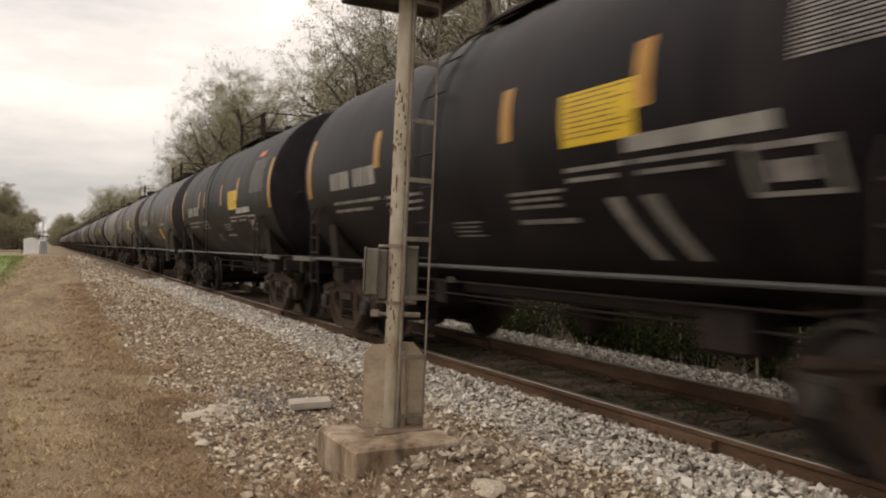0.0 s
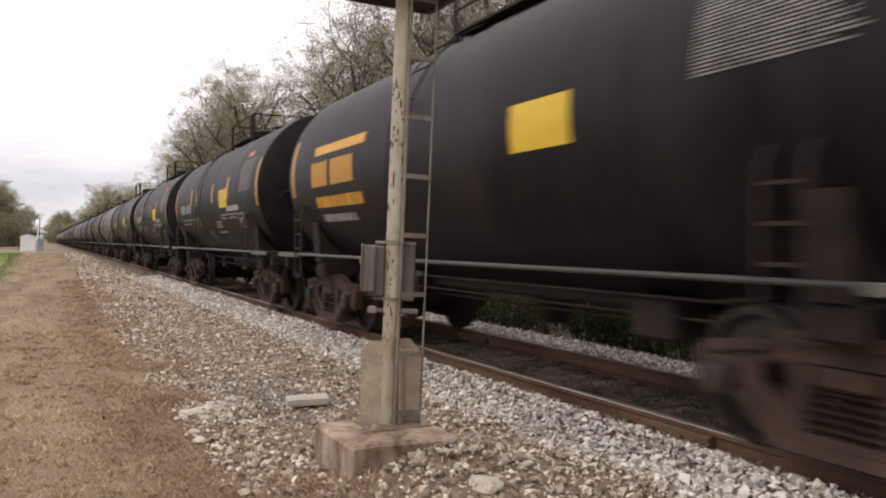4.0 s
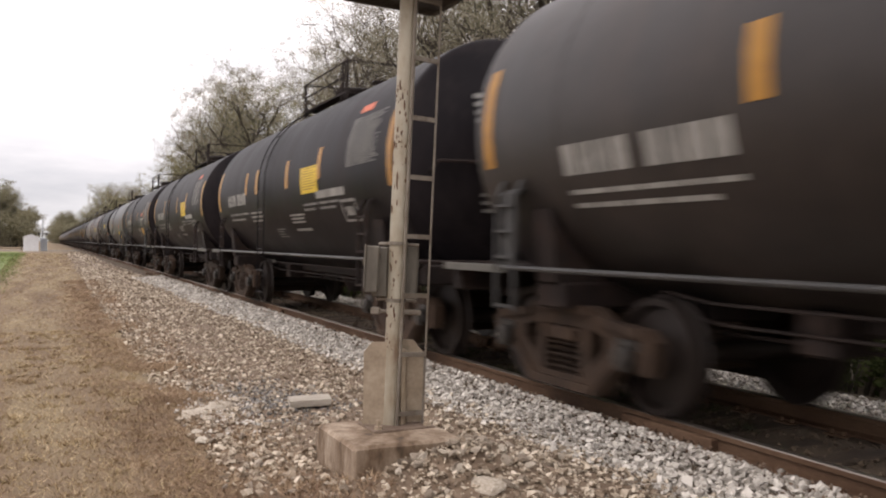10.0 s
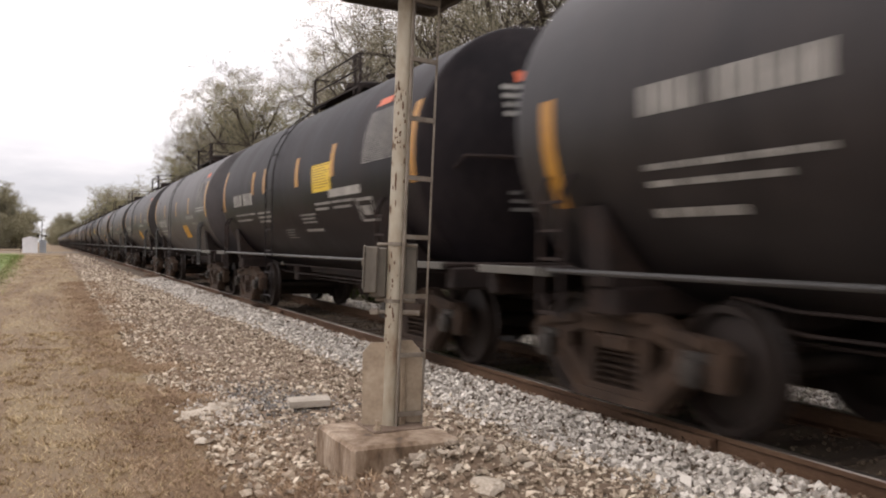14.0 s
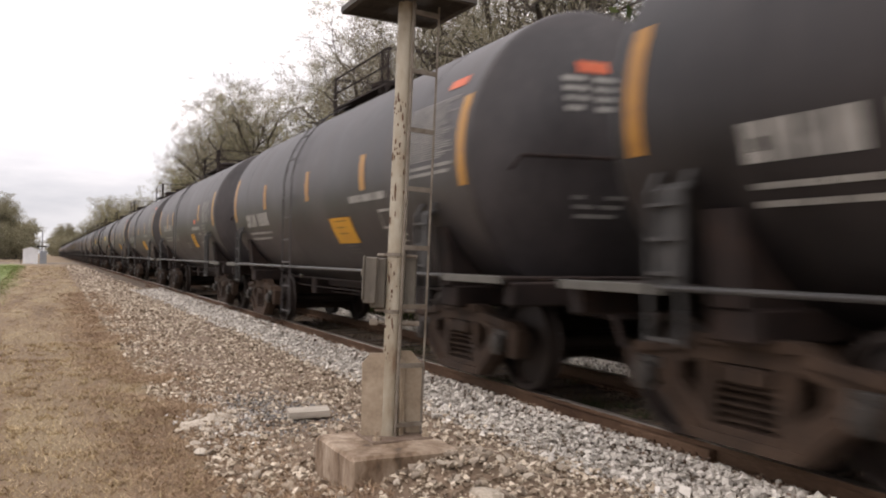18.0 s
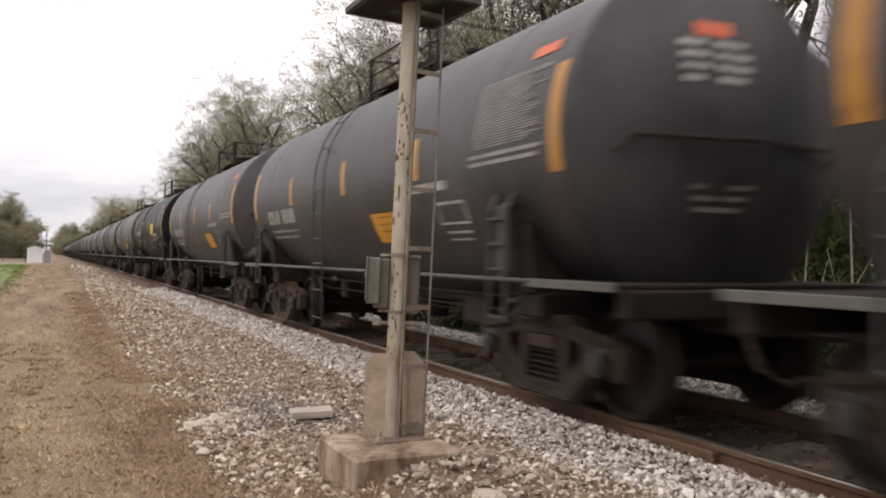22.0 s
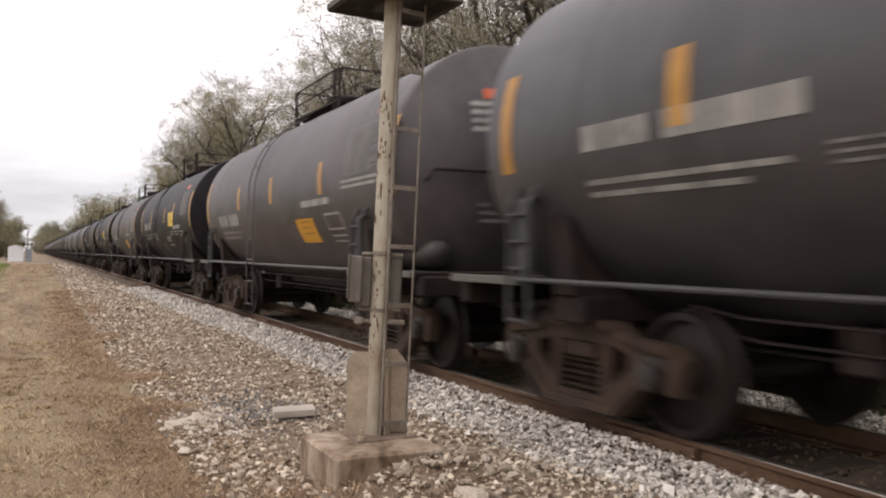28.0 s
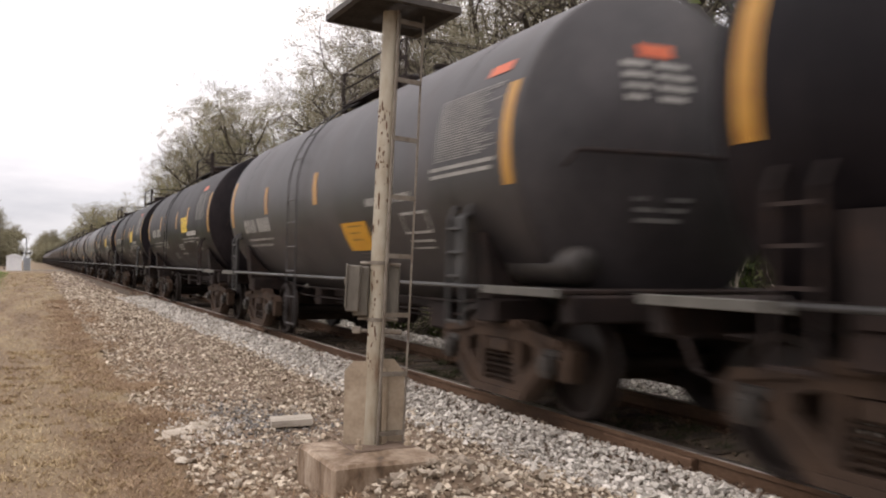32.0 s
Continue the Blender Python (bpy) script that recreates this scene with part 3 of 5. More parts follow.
    # ladder
    along = side * 0.52 + deep * 0.32
    foot_l = side * 0.048 + deep * -0.066
    for q, r in ((foot_l, 0.01), (foot_l + along * 0.31, 0.0075)):
        bm = bmesh.new()
        tube(bm, [q + Vector((0, 0, 0.12)), q + Vector((0, 0, 5.0))], r, 6)
        part("ladder_stile", bm, M_LADDER, mast, "thin rusty ladder stile", lean)
    z = 0.185
    while z < 4.9:
        bm = bmesh.new()
        a, b = foot_l + Vector((0, 0, z)), foot_l + along * 0.31 + Vector((0, 0, z))
        s = along.cross(Vector((0, 0, 1))) * 0.012
        vs = [bm.verts.new(p) for p in (a - s, b - s, b + s, a + s)]
        ws = [bm.verts.new(v.co + Vector((0, 0, 0.03))) for v in vs]
        for f in ([0, 1, 2, 3],):
            bm.faces.new([vs[i] for i in f])
            bm.faces.new([ws[i] for i in f])
        for i in range(4):
            bm.faces.new((vs[i], vs[(i + 1) % 4], ws[(i + 1) % 4], ws[i]))
        bmesh.ops.recalc_face_normals(bm, faces=bm.faces[:])
        part("ladder_rung", bm, M_LADDER, mast, "", lean)
        z += 0.383
    # platform of grating
    bm = bmesh.new()
    c = [Vector((-0.30, -0.26, 0)), Vector((0.36, -0.26, 0)), Vector((0.36, 0.42, 0)), Vector((-0.30, 0.42, 0))]
    for i in range(4):
        a, b = c[i], c[(i + 1) % 4]
        tube(bm, [a + Vector((0, 0, 2.96)), b + Vector((0, 0, 2.96))], 0.028, 4)
    part("platform_frame", bm, M_GRATE, mast, "dark steel platform frame", lean)
    bm = bmesh.new()
    for k in range(23):
        y = -0.25 + 0.03 * k
        block(bm, -0.29, 0.35, y - 0.004, y + 0.004, 2.945, 2.975)
    for k in range(7):
        x = -0.28 + 0.104 * k
        block(bm, x - 0.004, x + 0.004, -0.25, 0.41, 2.95, 2.97)
    for x0, x1, y0, y1 in ((-0.29, 0.35, 0.26, 0.41), (-0.29, -0.06, -0.25, 0.25), (0.1, 0.35, -0.25, 0.2)):
        block(bm, x0, x1, y0, y1, 2.977, 2.983)
    part("platform_grating", bm, M_GRATE, mast, "dark steel grating seen from below", lean)
    return mast


build_mast()

bm = bmesh.new()
block(bm, -0.22, 0.22, -0.06, 0.06, -0.02, 0.06, 0.006)
block(bm, -0.2, 0.22, 0.045, 0.12, -0.02, 0.03, 0.006)
board = part("timber_offcut", bm, M_PLANK, None, at=pose(2.07, 6.98, -0.105, 4, -2, -10) @ Matrix.Diagonal((0.82, 1.5, 0.8, 1)))
tagged(board, "short weathered grey timber board lying on the gravel", "board")

# ---- tank cars ----
TANK_R, TANK_Z, CAR_L = 1.50, 2.32, 13.07
MESHES = {}


def cached(key, make):
    if key not in MESHES:
        MESHES[key] = make()
    return MESHES[key]


def head_y(r):
    """How far the dished head stands out at the radius r."""
    return 5.46 + 0.40 * (1 - min(1.0, r / 1.45) ** 2)


def shell_mesh(paint):
    """A long cylinder with shallow dished heads, turned in with a tight knuckle."""
    bm = bmesh.new()
    half = [(head_y(r), r) for r in (0.0, 0.3, 0.6, 0.9, 1.15, 1.33, 1.43)]
    half += [(5.40 + 0.06 * math.sin(a), 1.44 + 0.06 * math.cos(a)) for a in (1.0, 0.66, 0.33, 0.0)]
    half += [(y, TANK_R) for y in (5.36, 3.6, 1.8, 0.0)]
    prof = half + [(-y, r) for y, r in reversed(half[:-1])]
    lathe(bm, prof, "y", 56, (0, 0, TANK_Z))
    return as_mesh("tank_shell", bm, PAINTS[paint], True)


def band_mesh(paint, wide=0.06, proud=0.004):
    bm = bmesh.new()
    lathe(bm, [(-wide / 2, TANK_R - 0.01), (-wide / 2, TANK_R + proud), (wide / 2, TANK_R + proud), (wide / 2, TANK_R - 0.01)], "y", 48, (0, 0, TANK_Z))
    return smooth_by_angle(as_mesh("jacket_band", bm, PAINTS[paint]))


def patch_mesh(name, rects, mat, lift=0.006):
    """Paint or tape on the near flank of the shell: rectangles (y0, y1, z0, z1) bent round it."""
    v, f = [], []
    r = TANK_R + lift
    for y0, y1, z0, z1 in rects:
        cuts = max(1, int((z1 - z0) / 0.12))
        base = len(v)
        for i in range(cuts + 1):
            z = z0 + (z1 - z0) * i / cuts
            x = -math.sqrt(max(0.0, r * r - (z - TANK_Z) ** 2))
            v += [(x, y0, z), (x, y1, z)]
        f += [(base + 2 * i, base + 2 * i + 2, base + 2 * i + 3, base + 2 * i + 1) for i in range(cuts)]
    return poly_mesh(name, v, f, mat)


def whole_mark(rects):
    """The span of a mark as two plain bars, for cars far off."""
    return [(rects[3][0], rects[0][1], rects[0][2], rects[0][3]), (rects[-1][0], rects[4][1], rects[0][2], rects[0][3])]


def glyphs(y0, y1, z0, z1, groups):
    """Bars in the place of large characters, in groups."""
    out, total = [], sum(groups) + 0.7 * (len(groups) - 1)
    w = (y0 - y1) / total
    y = y0
    for g in groups:
        for _ in range(g):
            out.append((y - w * 0.8, y - w * 0.08, z0, z1))
            y -= w
        y -= 0.7 * w
    return out


def lines(y0, y1, z0, z1, count, fill=0.5, broken=True, seed=1):
    """Rows of small writing as bars."""
    rnd = random.Random(seed + int(100 * abs(y1) + 10 * z0))
    out, h = [], (z1 - z0) / count
    for k in range(count):
        z = z1 - h * k
        y = y0
        end = y1 + (rnd.uniform(0, 0.25) * (y0 - y1) if k else 0)
        while y > end + 0.03:
            run = min(y - end, rnd.uniform(0.12, 0.5) if broken else 9)
            out.append((y - run, y, z - h * fill, z))
            y -= run + 0.035
    return out


STRIPE_W = 0.155


def stripe(y, z0, z1):
    return ("reflective_stripe", [(y - STRIPE_W / 2, y + STRIPE_W / 2, z0, z1)], M_STRIPE)


def livery(kind):
    """The tape, placards and lettering of each kind of car; y runs to the leading end."""
    d = []
    if kind in "GHJ":
        ys, pl = {"G": ((5.2, 2.6, -0.1, -2.55, -5.3), -1.42), "H": ((5.2, 2.1, -0.3, -2.95, -5.45), -1.95), "J": ((5.2, 2.72, 0.02, -2.48, -5.3), -1.84)}[kind]
        for k, y in enumerate(ys):
            d.append(stripe(y, 1.98, 2.86) if k in (0, 4) else stripe(y, 2.12, 2.57))
        m0 = 4.08 if kind == "H" else 4.28
        d += [("reporting_mark", glyphs(m0, m0 - 1.78, 1.84, 2.07, (4, 4)), M_WHITE),
              ("lettering", lines(m0 - 0.02, m0 - 1.78, 1.53, 1.73, 2, 0.36), M_WHITE),
              ("placard", [(pl - 0.44, pl + 0.44, 1.47, 1.82)], M_ORANGE), ("placard_lettering", lines(pl + 0.2, pl - 0.24, 1.53, 1.78, 3, 0.22), M_DARKINK),
              ("lettering", lines(pl + 0.2, pl - 0.25, 1.3, 1.44, 3, 0.3), M_GREYINK),
              ("lettering", lines(-2.0, -3.3, 1.98, 2.07, 1, 1), M_WHITE),
              ("panel_frame", [(-3.6, -2.95, 1.83, 1.86), (-3.6, -2.95, 1.63, 1.655), (-3.6, -3.57, 1.63, 1.86), (-2.98, -2.95, 1.63, 1.86), (-3.55, -3.0, 1.54, 1.565), (-3.5, -3.0, 1.47, 1.49)], M_WHITE),
              ("data_panel", lines(-3.95, -5.1, 2.28, 2.9, 26, 0.5, True), M_GREYINK),
              ("lettering", lines(-3.85, -5.1, 2.1, 2.24, 2, 0.5, False), M_WHITE),
              ("label", [(-5.1, -4.72, 3.0, 3.1)], M_RED)]
    elif kind == "W":
        for y, a, b in ((4.85, 1.98, 2.8), (2.95, 2.12, 2.56), (1.33, 2.14, 2.58), (-1.0, 2.16, 2.6), (-3.35, 2.2, 2.62), (-5.4, 1.98, 2.8)):
            d.append(stripe(y, a, b))
        d += [("reporting_mark", glyphs(3.95, 2.2, 2.06, 2.24, (4, 6)), M_WHITE), ("lettering", lines(3.9, 2.2, 1.68, 1.85, 2, 0.45), M_WHITE),
              ("lettering", lines(1.7, 0.8, 1.72, 1.9, 3, 0.45, False), M_WHITE), ("lettering", lines(-0.72, -1.28, 1.42, 1.68, 4, 0.42, False), M_WHITE),
              ("placard", [(-2.66, -1.75, 1.5, 1.85)], M_YELLOW), ("placard_lettering", lines(-1.9, -2.5, 1.55, 1.82, 4, 0.14, False), M_DARKINK),
              ("label", [(-3.1, -2.57, 2.07, 2.18)], M_RED), ("lettering", lines(-2.17, -3.45, 1.93, 2.02, 1, 1, False), M_WHITE),
              ("panel_frame", [(-3.6, -3.0, 1.82, 1.85), (-3.6, -3.0, 1.56, 1.6), (-3.6, -3.56, 1.56, 1.85), (-3.04, -3.0, 1.56, 1.85)], M_WHITE),
              ("data_panel", lines(-3.9, -5.0, 2.1, 2.62, 20, 0.5, True), M_GREYINK)]
    elif kind in "BAC":
        mid = (1.85, 0.95, -1.06) if kind == "C" else (2.38, 1.48, -0.72)
        for y, a, b in ((5.2, 2.0, 2.88), (mid[0], 2.24, 2.68), (mid[1], 2.22, 2.67), (mid[2], 2.2, 2.66), (-2.52, 2.24, 2.7), (-5.3, 1.98, 2.88)):
            d.append(stripe(y, a, b))
        d += [("reporting_mark", glyphs(4.18, 2.46, 2.06, 2.29, (4, 4)), M_WHITE),
              ("lettering", lines(4.15, 2.4, 1.69, 1.9, 2, 0.36), M_GREYINK),
              ("lettering", lines(2.2, 1.2, 1.66, 1.89, 3, 0.42, False), M_GREYINK),
              ("lettering", lines(0.7, 0.1, 1.38, 1.55, 4, 0.4, False), M_GREYINK),
              ("placard", [(-2.44, -1.57, 2.06, 2.46)], M_YELLOW), ("placard_lettering", lines(-1.63, -2.38, 2.09, 2.44, 9, 0.3, True), M_DARKINK),
              ("lettering", lines(-2.3, -3.6, 1.96, 2.07, 1, 1, False), M_WHITE),
              ("lettering", lines(-1.55, -2.3, 1.76, 1.91, 2, 0.45, False), M_GREYINK), ("lettering", lines(-2.38, -3.32, 1.76, 1.91, 2, 0.45, False), M_GREYINK),
              ("lettering", lines(-0.62, -1.46, 1.6, 1.77, 3, 0.5, False), M_GREYINK), ("lettering", lines(-0.62, -1.5, 1.5, 1.54, 1, 1, False), M_GREYINK),
              ("data_panel", lines(-3.76, -4.95, 2.3, 2.95, 26, 0.55, True), M_GREYINK),
              ("panel_frame", [(-3.95, -3.35, 1.86, 1.9), (-3.95, -3.35, 1.6, 1.63), (-3.95, -3.9, 1.6, 1.9), (-3.4, -3.35, 1.6, 1.9), (-3.8, -3.5, 1.68, 1.8)], M_GREYINK),
              ("label", [(-4.3, -3.85, 3.02, 3.12)], M_RED)]
        if kind == "A":
            for k in range(2):
                y = -1.98 - 0.4 * k
                d.append(("chalk_slash", [(y - 0.02 * j - 0.14, y - 0.02 * j, 1.62 - 0.05 * j, 1.67 - 0.05 * j) for j in range(9)], M_GREYINK))
    elif kind == "X":
        for y, a, b in ((5.1, 1.98, 2.8), (3.2, 2.3, 2.5), (1.71, 2.15, 2.42), (-0.94, 2.1, 2.52), (-3.2, 2.12, 2.55), (-5.3, 1.98, 2.8)):
            d.append(stripe(y, a, b))
        d += [("reporting_mark", glyphs(3.9, 2.23, 2.1, 2.28, (4, 5)), M_WHITE), ("lettering", lines(3.85, 2.25, 1.78, 1.98, 2, 0.4), M_WHITE),
              ("lettering", lines(1.8, 1.32, 1.7, 1.88, 3, 0.4, False), M_WHITE), ("lettering", lines(-0.24, -1.3, 1.83, 1.88, 1, 1, False), M_WHITE),
              ("chalk_smear", lines(0.1, -0.3, 1.88, 1.98, 2, 0.7), M_GREYINK), ("lettering", lines(-0.44, -0.98, 1.42, 1.68, 4, 0.45, False), M_WHITE),
              ("label", [(-2.65, -2.3, 2.0, 2.12)], M_RED), ("data_panel", lines(-3.8, -4.95, 2.2, 2.8, 24, 0.5, True), M_GREYINK)]
    elif kind == "T":
        for y, a, b in ((4.95, 1.6, 2.44), (1.5, 2.0, 2.6), (-5.05, 1.6, 2.46)):
            d.append(("reflective_stripe", [(y - 0.09, y + 0.09, a, b)], M_STRIPE))
        d += [("reporting_mark", glyphs(3.84, 2.33, 2.16, 2.36, (4, 6)), M_WHITE),
              ("lettering", lines(3.86, 2.4, 1.63, 1.85, 2, 0.38), M_WHITE), ("lettering", lines(3.9, 3.1, 1.5, 1.56, 1, 1), M_GREYINK),
              ("placard", [(-2.75, -1.8, 2.2, 2.45)], M_YELLOW), ("lettering", lines(-1.0, -1.6, 2.5, 2.75, 3, 0.45), M_WHITE),
              ("lettering", lines(-1.0, -1.6, 1.95, 2.3, 3, 0.4), M_WHITE), ("lettering", lines(-1.95, -2.7, 1.6, 2.0, 4, 0.35), M_WHITE),
              ("lettering", lines(-2.85, -3.45, 1.98, 2.2, 2, 0.6, False), M_GREYINK), ("data_panel", lines(-3.5, -4.68, 2.0, 2.5, 11, 0.5, False), M_WHITE),
              ("lettering", lines(-3.0, -3.95, 1.62, 1.76, 2, 0.4), M_WHITE), ("label", [(-4.9, -4.4, 1.72, 1.85)], M_RED)]
    elif kind == "S":
        for y, a, b in ((5.2, 2.0, 2.86), (2.4, 2.2, 2.64), (-0.85, 2.25, 2.62), (-3.4, 2.22, 2.62), (-5.3, 1.98, 2.86)):
            d.append(stripe(y, a, b))
        d += [("reporting_mark", glyphs(4.1, 2.2, 2.1, 2.33, (4, 5)), M_WHITE), ("lettering", lines(4.1, 2.2, 1.7, 1.95, 2, 0.35), M_WHITE),
              ("lettering", lines(-0.6, -1.45, 1.72, 1.86, 2, 0.5, False), M_WHITE), ("lettering", lines(-0.6, -1.3, 1.5, 1.66, 3, 0.4), M_GREYINK),
              ("label", [(-3.0, -2.42, 2.4, 2.5)], M_RED), ("lettering", lines(-2.0, -3.35, 2.2, 2.28, 1, 1, False), M_WHITE),
              ("lettering", lines(-1.98, -3.1, 1.93, 2.15, 3, 0.35, False), M_WHITE), ("placard", [(-2.65, -2.0, 1.52, 1.87)], M_ORANGE),
              ("panel_frame", [(-3.3, -2.7, 1.86, 1.89), (-3.3, -2.7, 1.6, 1.62), (-3.3, -3.27, 1.6, 1.88), (-3.2, -2.7, 1.54, 1.56)], M_WHITE),
              ("data_panel", lines(-3.85, -5.0, 2.1, 2.9, 34, 0.55, True), M_GREYINK), ("lettering", lines(-3.85, -4.7, 1.97, 2.08, 2, 0.5, False), M_WHITE)]
    else:
        for y, a, b in ((5.1, 1.98, 2.8), (3.06, 2.11, 2.6), (0.2, 2.15, 2.58), (-3.1, 2.17, 2.6), (-5.2, 1.99, 2.8)):
            d.append(stripe(y, a, b))
        if kind == "V":
            d.pop(2)
            d.append(stripe(1.87, 2.2, 2.62))
            d.append(("lettering", lines(1.95, 0.95, 1.68, 1.9, 4, 0.45, False), M_WHITE))
        d += [("reporting_mark", glyphs(4.05, 2.12, 2.05, 2.23, (4, 6)), M_WHITE),
              ("lettering", lines(4.05, 2.3, 1.68, 1.85, 2, 0.45), M_WHITE), ("lettering", lines(2.0, 1.2, 1.75, 1.9, 3, 0.4), M_GREYINK),
              ("placard", [(-2.03, -1.47, 1.5, 1.85)], M_ORANGE), ("placard_lettering", lines(-1.55, -1.95, 1.55, 1.82, 3, 0.25), M_DARKINK),
              ("lettering", lines(-1.9, -3.1, 1.95, 2.04, 1, 1, False), M_WHITE), ("label", [(-2.65, -2.35, 2.12, 2.22)], M_RED),
              ("lettering", lines(-0.2, -0.95, 1.45, 1.62, 3, 0.4), M_GREYINK),
              ("panel_frame", [(-3.2, -2.7, 1.82, 1.85), (-3.2, -2.7, 1.6, 1.63), (-3.2, -3.17, 1.6, 1.85), (-2.73, -2.7, 1.6, 1.85), (-3.15, -2.7, 1.54, 1.56)], M_WHITE),
              ("data_panel", lines(-3.7, -4.8, 2.1, 2.62, 22, 0.5, True), M_GREYINK), ("lettering", lines(-3.5, -4.0, 1.75, 2.05, 4, 0.4, False), M_GREYINK)]
    if kind == "Y":
        d = [stripe(5.2, 2.0, 2.88), stripe(-5.3, 1.98, 2.88), ("reporting_mark", glyphs(4.2, 2.4, 2.1, 2.45, (4, 5)), M_ORANGE),
             ("lettering", lines(4.1, 2.0, 2.55, 2.68, 1, 1, False), M_ORANGE), ("lettering", lines(4.1, 2.2, 1.8, 1.95, 1, 1), M_ORANGE),
             ("lettering", lines(4.0, 2.6, 1.6, 1.7, 1, 1), M_GREYINK), ("data_panel", lines(-3.76, -4.95, 2.3, 2.95, 26, 0.55, True), M_GREYINK),
             ("placard", [(-2.44, -1.57, 2.06, 2.46)], M_YELLOW)]
    return d


def truck_meshes():
    """Side frame, bolster, springs and wheelset of a two-axle truck about its centre."""
    out = {}
    for s, key in ((-1, "near"), (1, "far")):
        bm = bmesh.new()
        half = [(0.42, 0.81), (0.62, 0.71), (1.05, 0.685), (1.17, 0.60), (1.12, 0.34), (0.99, 0.34), (0.96, 0.50), (0.81, 0.50), (0.76, 0.33), (0.50, 0.10)]
        loops = [half + [(-y, z) for y, z in reversed(half)], [(-0.27, 0.22), (0.27, 0.22), (0.27, 0.63), (-0.27, 0.63)]]
        loops += [[(q * y, z) for y, z in ((0.38, 0.32), (0.60, 0.47), (0.60, 0.58), (0.38, 0.64))] for q in (-1, 1)]
        for loop in loops:
            vs = [bm.verts.new((s * 0.94, y, z)) for y, z in loop]
            for a, b in zip(vs, vs[1:] + vs[:1]):
                bm.edges.new((a, b))
        bmesh.ops.triangle_fill(bm, edges=bm.edges[:], use_beauty=True)
        made = bmesh.ops.extrude_face_region(bm, geom=bm.faces[:])["geom"]
        for v in made:
            if isinstance(v, bmesh.types.BMVert):
                v.co.x = s * 1.07
        bmesh.ops.recalc_face_normals(bm, faces=bm.faces[:])
        dx = (s * 1.06, s * 1.11)
        for q in (-1, 1):
            bar(bm, (q * 0.50, 0.72), (q * 1.04, 0.65), 0.07, dx)
            bar(bm, (q * 0.74, 0.40), (q * 0.44, 0.15), 0.07, dx)
        bar(bm, (-0.42, 0.775), (0.42, 0.775), 0.07, dx)
        bar(bm, (-0.48, 0.14), (0.48, 0.14), 0.07, dx)
        out["side_frame", key] = as_mesh("side_frame", bm, M_TRUCK)
    bm = bmesh.new()
    block(bm, -1.1, 1.1, -0.2, 0.2, 0.5, 0.62, 0.02)
    block(bm, -0.55, 0.55, -0.22, 0.22, 0.45, 0.76, 0.03)
    block(bm, -0.9, 0.9, -0.25, 0.25, 0.2, 0.5, 0.02)
    out["bolster"] = as_mesh("truck", bm, M_TRUCK)
    bm = bmesh.new()
    tube(bm, [(-1.0 + 0.064 * math.cos(0.7 * k), 0.064 * math.sin(0.7 * k), 0.235 + 0.0058 * k) for k in range(0, 46, 2)], 0.016, 4)
    out["spring"] = as_mesh("spring", bm, M_TRUCK, True)
    bm = bmesh.new()
    lathe(bm, [(-1.05, 0.0), (-1.05, 0.075), (-0.8, 0.085), (0.8, 0.085), (1.05, 0.075), (1.05, 0.0)], "x", 14)
    for s in (-1, 1):
        prof = [(s * 0.66, 0.12), (s * 0.66, 0.18), (s * 0.715, 0.36), (s * 0.685, 0.42), (s * 0.685, 0.478), (s * 0.71, 0.484), (s * 0.728, 0.457),
                (s * 0.82, 0.452), (s * 0.825, 0.40), (s * 0.765, 0.37), (s * 0.80, 0.17), (s * 0.85, 0.12)]
        lathe(bm, prof, "x", 26)
    out["wheelset"] = smooth_by_angle(as_mesh("wheelset", bm, M_TREAD), 35)
    bm = bmesh.new()
    lathe(bm, [(-1.10, 0.10), (-1.155, 0.10), (-1.16, 0.06), (-1.175, 0.055), (-1.175, 0.0)], "x", 14)
    block(bm, -1.1, -0.9, -0.12, 0.12, 0.06, 0.14, 0.01)
    out["cap"] = smooth_by_angle(as_mesh("bearing_cap", bm, M_CAP), 35)
    return out


TRUCK = truck_meshes()


def stub_sill_mesh():
    bm = bmesh.new()
    block(bm, -0.33, 0.33, 3.6, 6.15, 0.72, 1.06, 0.02)
    return as_mesh("stub_sill", bm, M_FRAME)


def beam_mesh(x, y0, y1, z0, z1, name):
    bm = bmesh.new()
    block(bm, -x, x, y0, y1, z0, z1, 0.02)
    return as_mesh(name, bm, M_FRAME)


def coupler_mesh():
    bm = bmesh.new()
    block(bm, -0.09, 0.09, 6.1, 6.42, 0.78, 0.96, 0.02)
    block(bm, -0.16, 0.14, 6.36, 6.58, 0.74, 1.0, 0.04)
    tube(bm, [(0.3, 6.1, 0.8), (0.33, 6.3, 0.5), (0.25, 6.5, 0.42), (0.1, 6.55, 0.46)], 0.03, 6)
    return as_mesh("coupler", bm, M_FRAME)


def deck_mesh():
    bm = bmesh.new()
    block(bm, -1.46, 1.46, 4.95, 6.05, 1.085, 1.12, 0.006)
    return as_mesh("end_deck", bm, M_FRAME)


def deck_edge_mesh():
    bm = bmesh.new()
    block(bm, -1.5, -1.464, 4.9, 6.08, 1.06, 1.13, 0.006)
    return as_mesh("deck_edge", bm, M_DECK)


